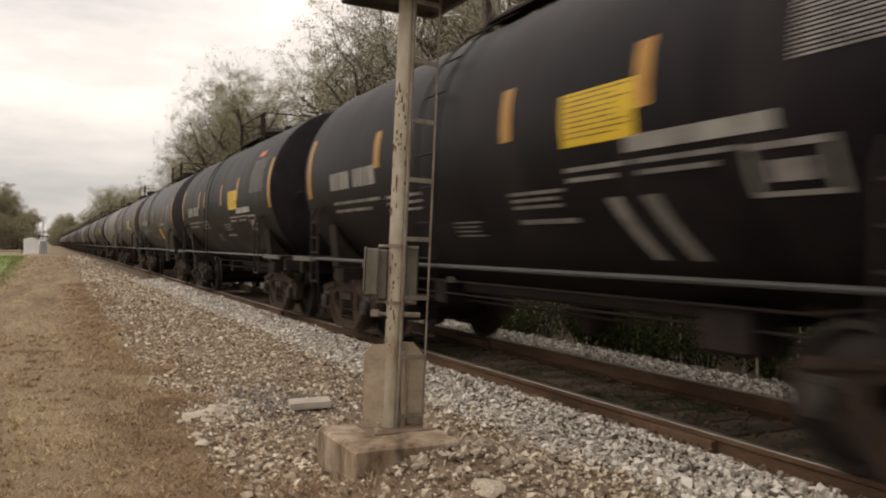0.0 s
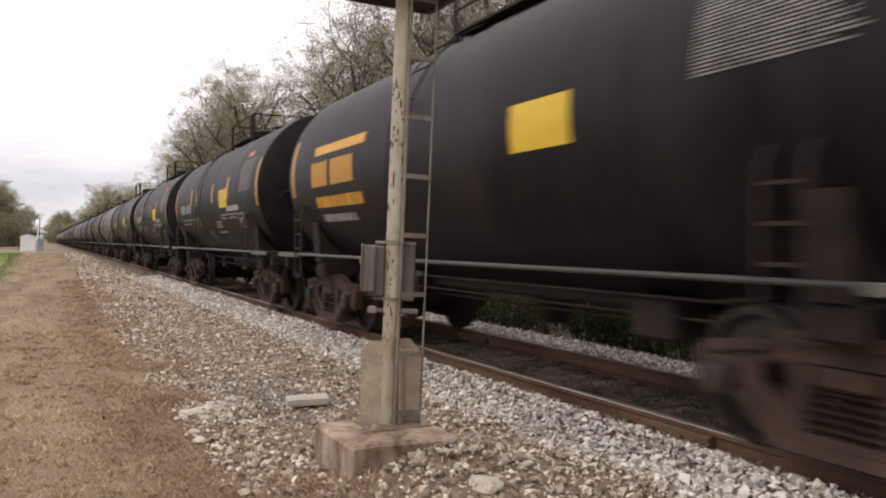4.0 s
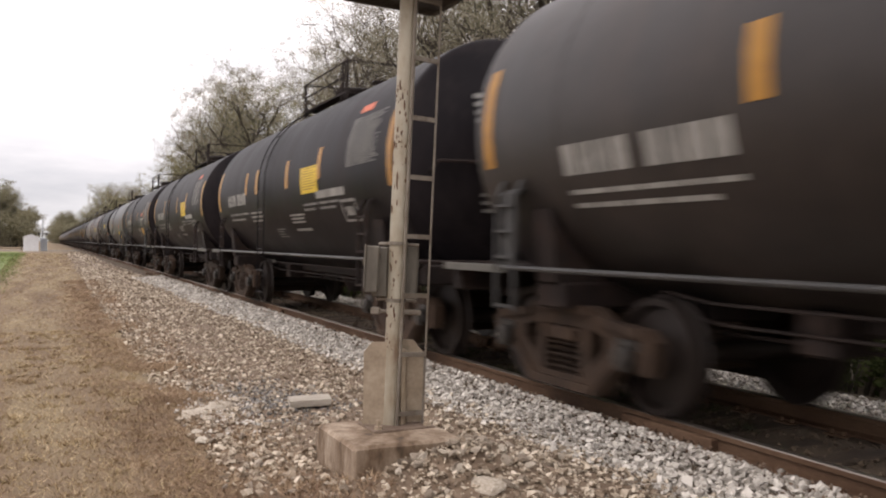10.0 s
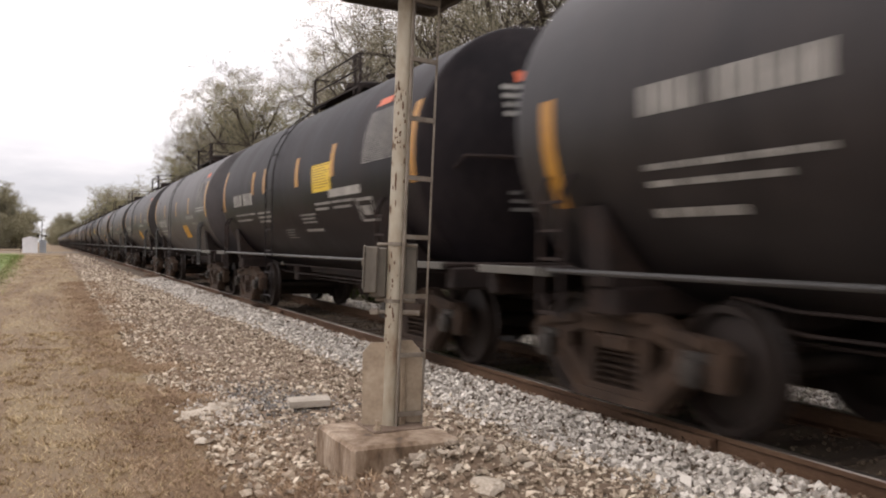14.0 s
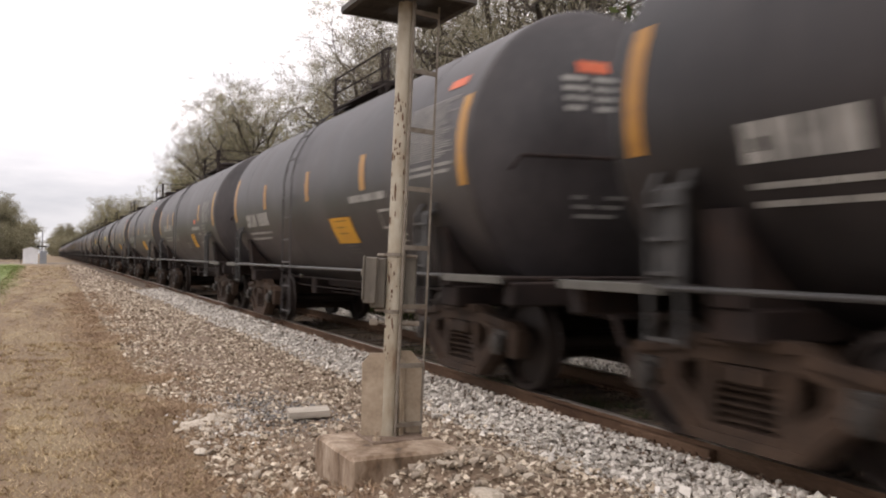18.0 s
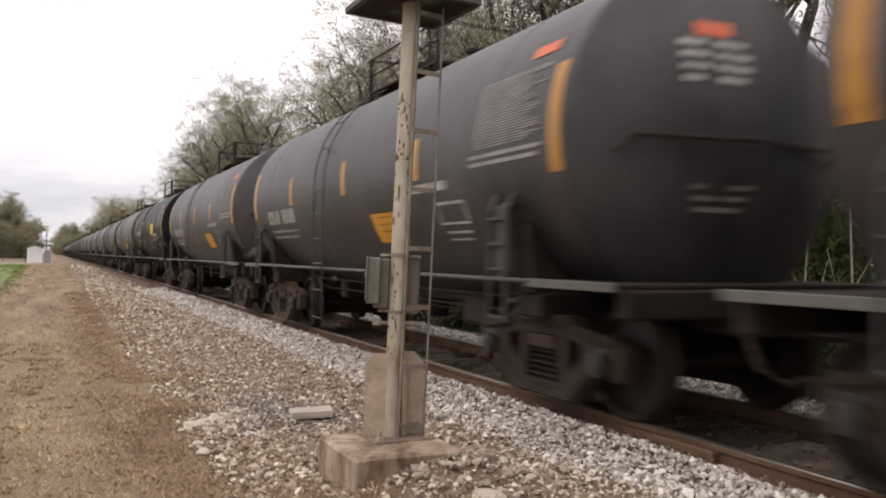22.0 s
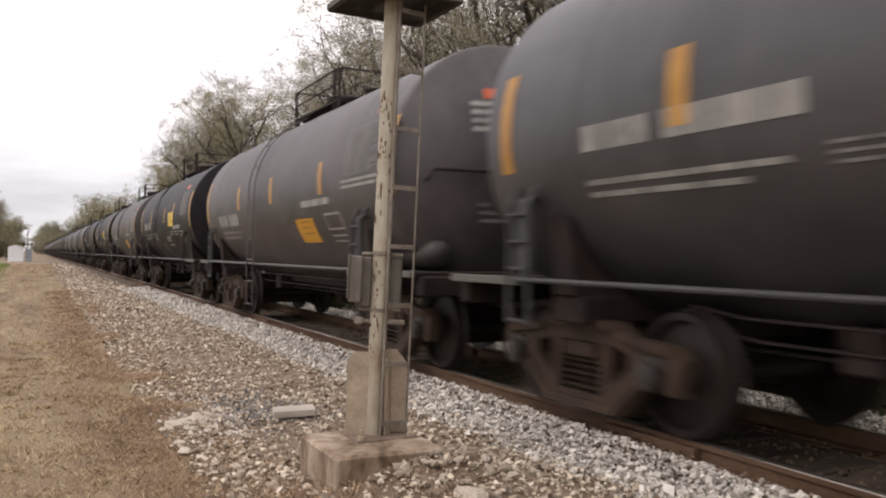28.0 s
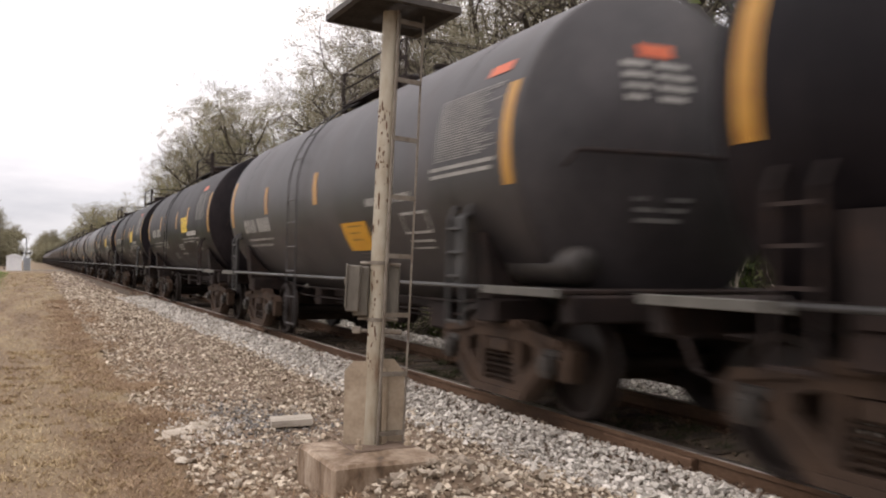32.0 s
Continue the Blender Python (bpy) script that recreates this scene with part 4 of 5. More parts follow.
def saddle_mesh():
    bm = bmesh.new()
    for s in (-1, 1):
        vs = []
        for y in (4.4, 4.7):
            row = [(s * 0.3, 1.0), (s * 1.28, 1.0)]
            for k in range(7):
                a = radians(-28 - 9 * k)
                row.append((s * (TANK_R + 0.02) * math.cos(a), TANK_Z + (TANK_R + 0.02) * math.sin(a)))
            vs.append([bm.verts.new((x, y, z)) for x, z in row])
        bm.faces.new(vs[0])
        bm.faces.new(vs[1])
        for i in range(len(vs[0])):
            j = (i + 1) % len(vs[0])
            bm.faces.new((vs[0][i], vs[0][j], vs[1][j], vs[1][i]))
    bmesh.ops.recalc_face_normals(bm, faces=bm.faces[:])
    return as_mesh("saddle", bm, M_FRAME)


def side_rail_mesh(x):
    bm = bmesh.new()
    tube(bm, [(x, -4.9, 1.11), (x, 4.9, 1.11)], 0.022, 8)
    return as_mesh("side_handrail", bm, M_RAILPIPE, True)


def step_stile_mesh(mat):
    """One bent upright of the corner steps."""
    bm = bmesh.new()
    tube(bm, [(-1.28, 0, 1.86), (-1.44, 0, 1.84), (-1.5, 0, 1.72), (-1.5, 0, 0.75)], 0.022, 6)
    return as_mesh("step_stile", bm, mat)


def step_plate_mesh(mat):
    """The folded plate behind the corner steps, turned in to the shell at its top."""
    bm = bmesh.new()
    prof = [(-1.475, 1.1), (-1.475, 1.74), (-1.27, 1.87), (-1.27, 1.84), (-1.455, 1.72), (-1.455, 1.1)]
    a, b = [[bm.verts.new((x, y, z)) for x, z in prof] for y in (-0.13, 0.13)]
    for i in range(6):
        j = (i + 1) % 6
        bm.faces.new((a[i], a[j], b[j], b[i]))
    for q in (a, b):
        bm.faces.new((q[0], q[1], q[4], q[5]))
        bm.faces.new((q[1], q[2], q[3], q[4]))
    bmesh.ops.recalc_face_normals(bm, faces=bm.faces[:])
    return as_mesh("step_plate", bm, mat)


def tread_mesh(mat):
    bm = bmesh.new()
    block(bm, -1.52, -1.48, -0.15, 0.15, -0.012, 0.012)
    return as_mesh("step_tread", bm, mat)


def stile_mesh(paint):
    bm = bmesh.new()
    pts = [(-1.57, 0, 0.36), (-1.57, 0, 2.2)]
    for k in range(1, 9):
        a = radians(8.5 * k)
        pts.append((-(TANK_R + 0.07) * math.cos(a), 0, TANK_Z + (TANK_R + 0.07) * math.sin(a)))
    tube(bm, pts, 0.011, 6)
    return as_mesh("ladder_stile", bm, PAINTS[paint])


def rung_mesh(paint):
    bm = bmesh.new()
    tube(bm, [(0, -0.23, 0), (0, 0.23, 0)], 0.012, 6)
    return as_mesh("ladder_rung", bm, PAINTS[paint])


def rung_places():
    out = [(-1.57, z) for z in (0.4, 0.8, 1.18, 1.54, 1.9, 2.24)]
    for a in (20, 36, 52, 66):
        out.append((-(TANK_R + 0.07) * math.cos(radians(a)), TANK_Z + (TANK_R + 0.07) * math.sin(radians(a))))
    return out


def dome_mesh(paint):
    bm = bmesh.new()
    lathe(bm, [(3.7, 0.0), (3.7, 0.4), (3.98, 0.4), (4.0, 0.43), (4.05, 0.43), (4.08, 0.36), (4.11, 0.0)], "z", 20)
    for q in (-0.9, 0.85):
        lathe(bm, [(3.78, 0.0), (3.78, 0.13), (4.05, 0.13), (4.06, 0.17), (4.1, 0.17), (4.1, 0.0)], "z", 12, (0.1, q, 0))
    return smooth_by_angle(as_mesh("manway_dome", bm, M_FRAME), 35)


def top_deck_mesh():
    bm = bmesh.new()
    for x0, x1, y0, y1 in ((-0.66, -0.46, -1.2, 1.2), (0.46, 0.66, -1.2, 1.2), (-0.45, 0.45, -1.2, -0.72), (-0.45, 0.45, 0.72, 1.2)):
        block(bm, x0, x1, y0, y1, 3.79, 3.82)
    for s in (-1, 1):
        for y in (-1.15, 1.15):
            bar(bm, (y, 3.6), (y, 3.8), 0.05, (s * 0.6, s * 0.63))
    bmesh.ops.recalc_face_normals(bm, faces=bm.faces[:])
    return as_mesh("top_platform", bm, M_FRAME)


def post_mesh():
    bm = bmesh.new()
    block(bm, -0.025, 0.025, -0.03, 0.03, 3.7, 4.34, 0.004)
    return as_mesh("rail_post", bm, M_FRAME)


def top_rail_mesh(length, along):
    bm = bmesh.new()
    p = (length / 2, 0, 0) if along == "x" else (0, length / 2, 0)
    tube(bm, [tuple(-c for c in p), p], 0.015, 6)
    return as_mesh("guard_rail", bm, M_FRAME)


def reservoir_mesh():
    bm = bmesh.new()
    lathe(bm, [(-0.62, 0.0), (-0.6, 0.12), (-0.54, 0.17), (0.54, 0.17), (0.6, 0.12), (0.62, 0.0)], "y", 18)
    return smooth_by_angle(as_mesh("air_reservoir", bm, M_CAP), 50)


def under_mesh():
    """Outlet valve, steam pipes and brake rods below the shell."""
    bm = bmesh.new()
    lathe(bm, [(0.45, 0.0), (0.45, 0.14), (0.6, 0.2), (0.9, 0.26)], "z", 14)
    block(bm, -0.36, 0.36, -2.6, 2.6, 0.74, 0.9, 0.03)
    tube(bm, [(-0.3, -3.6, 0.64), (-0.3, 3.6, 0.64)], 0.016, 6)
    block(bm, -0.6, -0.2, 2.3, 2.6, 0.6, 0.9, 0.02)
    block(bm, -0.7, -0.3, -2.7, -2.2, 0.55, 0.9, 0.03)
    return as_mesh("underbody_trough", bm, M_FRAME)


def brake_pipe_mesh(x, z):
    bm = bmesh.new()
    tube(bm, [(x, -3.7, z + 0.06), (x, -3.2, z), (x, 3.2, z), (x, 3.7, z + 0.06)], 0.015, 6)
    return as_mesh("brake_pipe", bm, M_FRAME, True)


def brake_plate_mesh():
    bm = bmesh.new()
    block(bm, -0.015, 0.015, -0.04, 0.04, -0.03, 0.03, 0.006)
    return as_mesh("brake_plate", bm, M_DECK)


def head_rail_mesh(z):
    bm = bmesh.new()
    tube(bm, [(-1.12, -5.6, z - 0.12), (-1.08, -5.75, z), (0, -5.97, z), (1.08, -5.75, z), (1.12, -5.6, z - 0.12)], 0.02, 6)
    return as_mesh("head_grab_rail", bm, M_FRAME)


def head_marks():
    """Small marks on the trailing head: an orange label over white rows."""
    def flat(name, rects, mat):
        v, f = [], []
        for x0, x1, z0, z1 in rects:
            b = len(v)
            for x, z in ((x0, z0), (x1, z0), (x1, z1), (x0, z1)):
                v.append((x, -0.012 - head_y(math.hypot(x, z - TANK_Z)), z))
            f.append((b, b + 1, b + 2, b + 3))
        return poly_mesh(name, v, f, mat)
    rnd = random.Random(5)
    white = []
    for k in range(4):
        z = 3.06 - 0.1 * k
        white += [(-0.62, -0.62 + rnd.uniform(0.18, 0.28), z - 0.055, z), (-0.3, -0.3 + rnd.uniform(0.2, 0.36), z - 0.055, z)]
    low = [(-0.55 + 0.02 * k, 0.05 - 0.05 * k, 1.86 - 0.09 * k, 1.9 - 0.09 * k) for k in range(3)]
    return flat("head_label", [(-0.45, -0.1, 3.1, 3.22)], M_RED), flat("head_lettering", white, M_WHITE), flat("head_lettering", low, M_GREYINK)


PAINT_WORDS = {"black": "black", "mauve": "dusty mauve-brown", "steel": "steel grey", "dark": "sooty dark grey", "gray": "faded grey", "brown": "rusty brown", "slate": "blue-grey", "pale": "chalky pale grey"}


def build_car(kind, paint, near=True, tank_of_air=False, railed=True):
    car = tagged(new("tank_car"), PAINT_WORDS[paint] + " railway tank car with amber stripes", "tank car", "cars of the freight train")
    link("tank_shell", cached(("shell", paint), lambda: shell_mesh(paint)), None, car)
    if kind in "GHJUVW":
        link("jacket_band", cached(("band", paint), lambda: band_mesh(paint)), None, car, at=(0, 1.25, 0))
        if near:
            for y in (4.15, -4.15):
                link("jacket_band", cached(("band", paint), None), None, car, at=(0, y, 0))
    link("side_handrail", cached("railn", lambda: side_rail_mesh(-1.5)), None, car, "scuffed grey side handrail")
    link("side_handrail", cached("railf", lambda: side_rail_mesh(1.5)), None, car)
    for rz in (0, 180):
        m = pose(0, 0, 0, 0, 0, rz)
        link("stub_sill", cached("stub", stub_sill_mesh), None, car, at=m)
        link("body_bolster", cached("beam", lambda: beam_mesh(1.25, 4.35, 4.75, 0.78, 1.0, "body_bolster")), None, car, at=m)
        if near:
            link("end_sill", cached("endsill", lambda: beam_mesh(1.38, 5.95, 6.1, 0.86, 1.08, "end_sill")), None, car, at=m)
        link("saddle", cached("saddle", saddle_mesh), None, car, at=m)
        link("coupler", cached("coupler", coupler_mesh), None, car, at=m)
        link("end_deck", cached("deck", deck_mesh), None, car, at=m)
    link("deck_edge", cached("edge", deck_edge_mesh), None, car, "worn pale deck edge")
    link("deck_edge", cached("edge", deck_edge_mesh), None, car, at=(0, -10.98, 0))
    for yt in (4.62, -4.5):
        truck = link("truck", TRUCK["bolster"], None, car, "dusty cast steel two-axle truck", at=(0, yt, 0))
        for key in ("near", "far"):
            link("side_frame", TRUCK["side_frame", key], None, truck)
        for q in (-0.17, 0.0, 0.17) if near else ():
            link("spring", TRUCK["spring"], None, truck, at=(0, q, 0))
        for q in (-0.89, 0.89):
            link("wheelset", TRUCK["wheelset"], None, truck, "worn steel wheelset", at=(0, q, 0.457))
            if near:
                link("bearing_cap", TRUCK["cap"], None, truck, "grey bearing cap", at=(0, q, 0.457))
    link("underbody_trough", cached("under", under_mesh), None, car)
    link("manway_dome", cached("dome", lambda: dome_mesh(paint)), None, car)
    link("top_platform", cached("topdeck", top_deck_mesh), None, car, "dark steel grating platform")
    for x in (-0.63, 0.63) if railed else ():
        for y in (-1.22, -0.98, 1.22):
            link("rail_post", cached("post", post_mesh), None, car, at=(x, y, 0))
        for z in (4.33, 4.08):
            link("guard_rail", cached("raily", lambda: top_rail_mesh(2.44, "y")), None, car, at=(x, 0, z))
    for y in (-1.22, 1.22) if railed else ():
        link("guard_rail", cached("railx", lambda: top_rail_mesh(1.26, "x")), None, car, at=(0, y, 4.33))
    for i, (name, rects, mat) in enumerate(cached(("livery", kind), lambda: livery(kind))):
        if near or name in ("reflective_stripe", "placard", "reporting_mark"):
            if name == "reporting_mark":
                for j, rect in enumerate(rects if near else whole_mark(rects)):
                    link(name, cached(("decal", kind, i, j, near), lambda: patch_mesh(name, [rect], mat)), None, car)
                continue
            ob = link(name, cached(("decal", kind, i), lambda: patch_mesh(name, rects, mat)), None, car)
            if len(rects) > 1:
                tagged(ob, kind="stuff")
    if not near:
        return car
    ladder = 0.78
    for x, z in ((-0.75, 0.9), (-0.62, 0.74)):
        link("brake_pipe", cached(("pipe", z), lambda: brake_pipe_mesh(x, z)), None, car, "thin dark brake pipe")
    link("brake_plate", cached("brakeplate", brake_plate_mesh), None, car, "small pale plate beside the brake gear", at=(-1.37, 0.57, 0.97))
    for y in (ladder - 0.23, ladder + 0.23):
        link("ladder_stile", cached(("stile", paint), lambda: stile_mesh(paint)), None, car, at=(0, y, 0))
    for x, z in rung_places():
        link("ladder_rung", cached(("rung", paint), lambda: rung_mesh(paint)), None, car, at=(x, ladder, z))
    mat = M_FRAME if kind in "BAYT" else M_STEP
    for y0 in (4.87, -4.43):
        for q in (-0.15, 0.15):
            link("step_stile", cached(("stepstile", mat.name), lambda: step_stile_mesh(mat)), None, car, at=(0, y0 + q, 0))
        if mat is M_STEP:
            link("step_plate", cached("stepplate", lambda: step_plate_mesh(mat)), None, car, "dull grey folded step plate", at=(0, y0, 0))
        for z in (0.78, 1.2, 1.42, 1.64):
            link("step_tread", cached(("tread", mat.name), lambda: tread_mesh(mat)), None, car, at=(0, y0, z))
    if tank_of_air:
        link("air_reservoir", cached("air", reservoir_mesh), None, car, "grey air reservoir", at=(-0.95, -5.1, 1.31))
    link("head_grab_rail", cached("headrail", lambda: head_rail_mesh(2.25)), None, car)
    a, b, c = cached("headmarks", head_marks)
    link("head_label", a, None, car, "orange label")
    link("head_lettering", b, None, car)
    link("head_lettering", c, None, car)
    return car


CONSIST = {
    -5: ("G", "pale"), -4: ("B", "brown"), -3: ("U", "dark"), -2: ("B", "black"), -1: ("A", "black"), 0: ("J", "gray"), 1: ("B", "black"), 2: ("B", "black"),
    3: ("B", "black"), 4: ("Y", "black"), 5: ("G", "pale"), 6: ("B", "mauve"), 7: ("T", "black"), 8: ("W", "slate"), 9: ("S", "black"), 10: ("B", "black"),
    11: ("B", "black"), 12: ("H", "brown"), 13: ("X", "dark"), 14: ("G", "dark"), 15: ("G", "gray"), 16: ("B", "black"), 17: ("T", "dark"), 18: ("G", "gray"),
    19: ("G", "gray"), 20: ("V", "gray"), 21: ("G", "gray"), 22: ("G", "dark"), 23: ("G", "gray"), 24: ("B", "black"), 25: ("J", "gray"), 26: ("G", "gray"),
    27: ("G", "gray"), 28: ("H", "dark"), 29: ("V", "black"), 30: ("B", "black"), 31: ("G", "brown"), 32: ("B", "black"), 33: ("H", "mauve"), 34: ("U", "steel"),
    35: ("B", "black"), 36: ("C", "black"), 37: ("B", "black"), 38: ("G", "gray"), 39: ("B", "black"), 40: ("G", "gray"), 41: ("B", "dark"),
}
SHIFT = {0: 0.15, 7: -0.1, 8: -0.1, 9: -0.2, 12: 0.2, 14: 0.2, 17: 0.14, 20: 0.08, 25: -0.05, 26: 0.1, 29: -0.2, 30: -0.25, 37: 0.04}
WITH_RESERVOIR = (12, 17, 23, 25, 28, 33, 38)
FIRST_CAR, LAST_CAR = -36, 41


def train_at(t):
    """How far the train has rolled at t seconds."""
    return 8.266e-5 * t ** 3 - 0.019279 * t ** 2 + 16.5954 * t - 1.027


def build_train():
    rnd = random.Random(12)
    cars = {}
    for n in range(FIRST_CAR, LAST_CAR + 1):
        kind, paint = CONSIST.get(n) or (rnd.choice("GHBU"), rnd.choice(("gray", "brown", "dark", "dark", "pale", "black")))
        if kind == "B" and n not in CONSIST:
            paint = "black"
        cars[n] = build_car(kind, paint, n >= -5, n in WITH_RESERVOIR, n != 34)
    return cars


CARS = build_train()

# ---- trees ----
def branch_set(seed, height, spread, levels=4, lean=0.0):
    """Grows a trunk with long crooked limbs; returns tapered tubes and the twig ends."""
    rnd = random.Random(seed)
    tubes, tips = [], []

    def grow(p, d, length, r, level):
        pts, radii = [p.copy()], [r]
        steps = 5 if level < 3 else 3 if level == 3 else 2
        for k in range(steps):
            bend = 0.06 if level == 0 else 0.3
            lift = 0.1 if level == 1 else 0.03
            d = (d + Vector((rnd.gauss(0, bend), rnd.gauss(0, bend), rnd.gauss(lift, bend * 0.7)))).normalized()
            p = p + d * (length / steps)
            pts.append(p.copy())
            radii.append(r * (1 - (0.4 if level == 0 else 0.7) * (k + 1) / steps))
        tubes.append((pts, radii, 7 if level < 2 else 5 if level == 2 else 3))
        if level >= levels:
            tips.extend((q, d) for q in pts[1:])
            return
        for k in range(1, steps + 1):
            if level == 0 and k < 3:
                continue
            for _ in range(2 if k == steps or level == 0 else 1):
                a = rnd.uniform(0, math.tau)
                out = Vector((math.cos(a), math.sin(a), rnd.uniform(-0.1, 0.6) + (0.35 if level == 0 else 0.0))).normalized()
                way = (d * (0.5 if level else 0.25) + out * spread).normalized()
                grow(pts[k], way, length * rnd.uniform(0.5, 0.78) * (1.25 if level == 0 else 1.0), radii[k] * rnd.uniform(0.55, 0.8), level + 1)

    grow(Vector((0, 0, -0.2)), Vector((lean, 0, 1)).normalized(), height * 0.5, height * 0.04, 0)
    return tubes, tips


def leaf_cloud(tips, seed, count, reach, size):
    """Small leaves in clumps about the twig ends, each a bent pair of triangles."""
    rnd = np.random.RandomState(seed)
    p = np.array([tuple(t[0]) for t in tips])
    weight = rnd.gamma(0.5, 1.0, len(p))
    pick = rnd.choice(len(p), count, p=weight / weight.sum())
    c = p[pick] + rnd.normal(0, reach, (count, 3)) * np.array([1.1, 1.1, 0.6])
    a = rnd.normal(size=(count, 3))
    a /= np.linalg.norm(a, axis=1)[:, None]
    b = np.cross(a, rnd.normal(size=(count, 3)))
    b /= np.linalg.norm(b, axis=1)[:, None]
    s = size * rnd.uniform(0.6, 1.4, (count, 1))
    v = np.stack([c - a * s, c + b * s * 0.5, c + a * s, c - b * s * 0.5], 1).reshape(-1, 3)
    return v, np.arange(count * 4).reshape(-1, 4)


def tree_meshes(seed, height, spread, leaves, size, mat, levels=4, reach=0.35, lean=0.0, twigs=2600):
    tubes, tips = branch_set(seed, height, spread, levels, lean)
    v, f = [], []
    for pts, radii, sides in tubes:
        base = len(v)
        for i, p in enumerate(pts):
            d = (pts[min(i + 1, len(pts) - 1)] - pts[max(i - 1, 0)]).normalized()
            a = Vector((0, 1, 0.01)).cross(d)
            a = a.normalized() if a.length > 0.05 else Vector((1, 0, 0))
            b = d.cross(a)
            for k in range(sides):
                w = k * math.tau / sides
                v.append(tuple(p + max(radii[i], 0.006) * (a * math.cos(w) + b * math.sin(w))))
        for i in range(len(pts) - 1):
            for k in range(sides):
                f.append((base + i * sides + k, base + i * sides + (k + 1) % sides, base + (i + 1) * sides + (k + 1) % sides, base + (i + 1) * sides + k))
    r = np.random.RandomState(seed)
    k = np.array([tuple(t[0]) for t in tips])[r.randint(0, len(tips), twigs)] + r.normal(0, reach * 0.6, (twigs, 3))
    a = r.normal(size=(twigs, 3)) + np.array([0, 0, 0.5])
    a *= r.uniform(0.15, 0.45, (twigs, 1)) / np.linalg.norm(a, axis=1)[:, None]
    w = np.cross(a, r.normal(size=(twigs, 3)))
    w *= 0.006 / np.linalg.norm(w, axis=1)[:, None]
    t0 = len(v)
    v += [tuple(q) for q in np.stack([k - w, k + w, k + a + w * 0.3, k + a - w * 0.3], 1).reshape(-1, 3)]
    f += [tuple(q) for q in (t0 + np.arange(twigs * 4).reshape(-1, 4))]
    top = np.quantile([t[0].z for t in tips], 0.985)
    wide = np.quantile([math.hypot(t[0].x, t[0].y) for t in tips], 0.9)
    def fit(q):
        q = np.array(q) * np.array([4.7 / wide, 4.7 / wide, 15.0 / top])
        r = np.hypot(q[:, 0], q[:, 1])
        k = np.where(r > 4.4, (4.4 + (r - 4.4) * 0.4) / np.maximum(r, 0.01), 1.0)
        h = np.where(q[:, 2] > 14.6, (14.6 + (q[:, 2] - 14.6) * 0.4) / np.maximum(q[:, 2], 0.01), 1.0)
        return q * np.stack([k, k, h], 1)

    v = fit(v)
    trunk = poly_mesh("trunk", v, f, M_BARK)
    trunk.shade_smooth()
    lv, lf = leaf_cloud(tips, seed, leaves, reach, size)
    crown = poly_mesh("crown", fit(lv), lf, mat)
    return trunk, crown


OAKS = [tree_meshes(s, h, sp, n, z, m, 4, rr, twigs=500) for s, h, sp, n, z, m, rr in (
    (3, 14, 0.95, 48000, 0.046, M_LEAF_A, 0.27), (8, 13, 1.05, 42000, 0.045, M_LEAF_B, 0.27), (15, 15, 0.9, 42000, 0.045, M_LEAF_B, 0.27), (21, 12, 1.1, 48000, 0.046, M_LEAF_A, 0.27),
    (30, 14, 1.0, 35000, 0.045, M_LEAF_B, 0.25), (41, 13, 0.95, 26000, 0.066, M_LEAF_C, 0.3), (52, 12, 1.1, 26000, 0.12, M_LEAF_D, 0.5))]


def tree(variant, x, y, scale, turn, label):
    trunk, crown = OAKS[variant]
    ob = tagged(new("oak_tree"), label, "tree", "trees along the track")
    ob.matrix_basis = pose(x, y, GROUND_Z - 0.1, 0, 0, turn) @ Matrix.Diagonal((scale / 15, scale / 15, scale / 15, 1))
    link("trunk", trunk, None, ob)
    link("crown", crown, None, ob)
    return ob


SPRING, GREYISH, DARKISH = ("tall spreading oak with sparse olive spring leaves", "tall grey-green oak with open twiggy branches", "dense dark green tree beside the railway")
TREE_ROWS = [
    (5, 16.4, -7, 14), (0, 19.4, -2, 17), (5, 17.6, 3, 15), (2, 20.4, 8, 18), (1, 17, 12.5, 15), (4, 19.6, 18, 18), (2, 17.4, 24, 16), (1, 19.4, 30, 18),
    (4, 18.2, 37, 18), (1, 18.2, 46, 18.5), (2, 20.6, 52, 19), (0, 20, 66, 18.6), (1, 18.4, 74, 19.4), (0, 18.8, 83, 19),
    (1, 17.8, 93, 20.6), (4, 18.4, 103, 19), (3, 18.4, 114, 18.4), (1, 18.6, 124, 17.6), (3, 18.5, 150, 15), (5, 24.4, 0, 17), (0, 20, 178, 13.5),
    (1, 17.5, 205, 15), (3, 18.5, 222, 16), (0, 17.5, 242, 17.5), (4, 18.5, 265, 19), (3, 16.5, 290, 20), (1, 17.5, 320, 21), (3, 17.5, 400, 21), (0, 18.5, 460, 19),
    (6, -7.4, 205, 12.8), (6, -10.2, 195, 13.8), (6, -5.6, 215, 9.6), (6, -14.2, 205, 14.6), (6, -12.2, 180, 13), (6, -18.2, 185, 13.4), (6, -5.8, 240, 9.6), (6, -23.2, 190, 13.4),
    (6, 3, 470, 15), (6, 8, 500, 17.5), (6, 13, 500, 18), (6, -14, 440, 15),
]
for i, (k, x, y, s) in enumerate(TREE_ROWS):
    tree(k, x, y, s, (i * 67) % 360, (SPRING, GREYISH, GREYISH, SPRING, GREYISH, DARKISH, "dense dusky olive tree beside the crossing")[k])


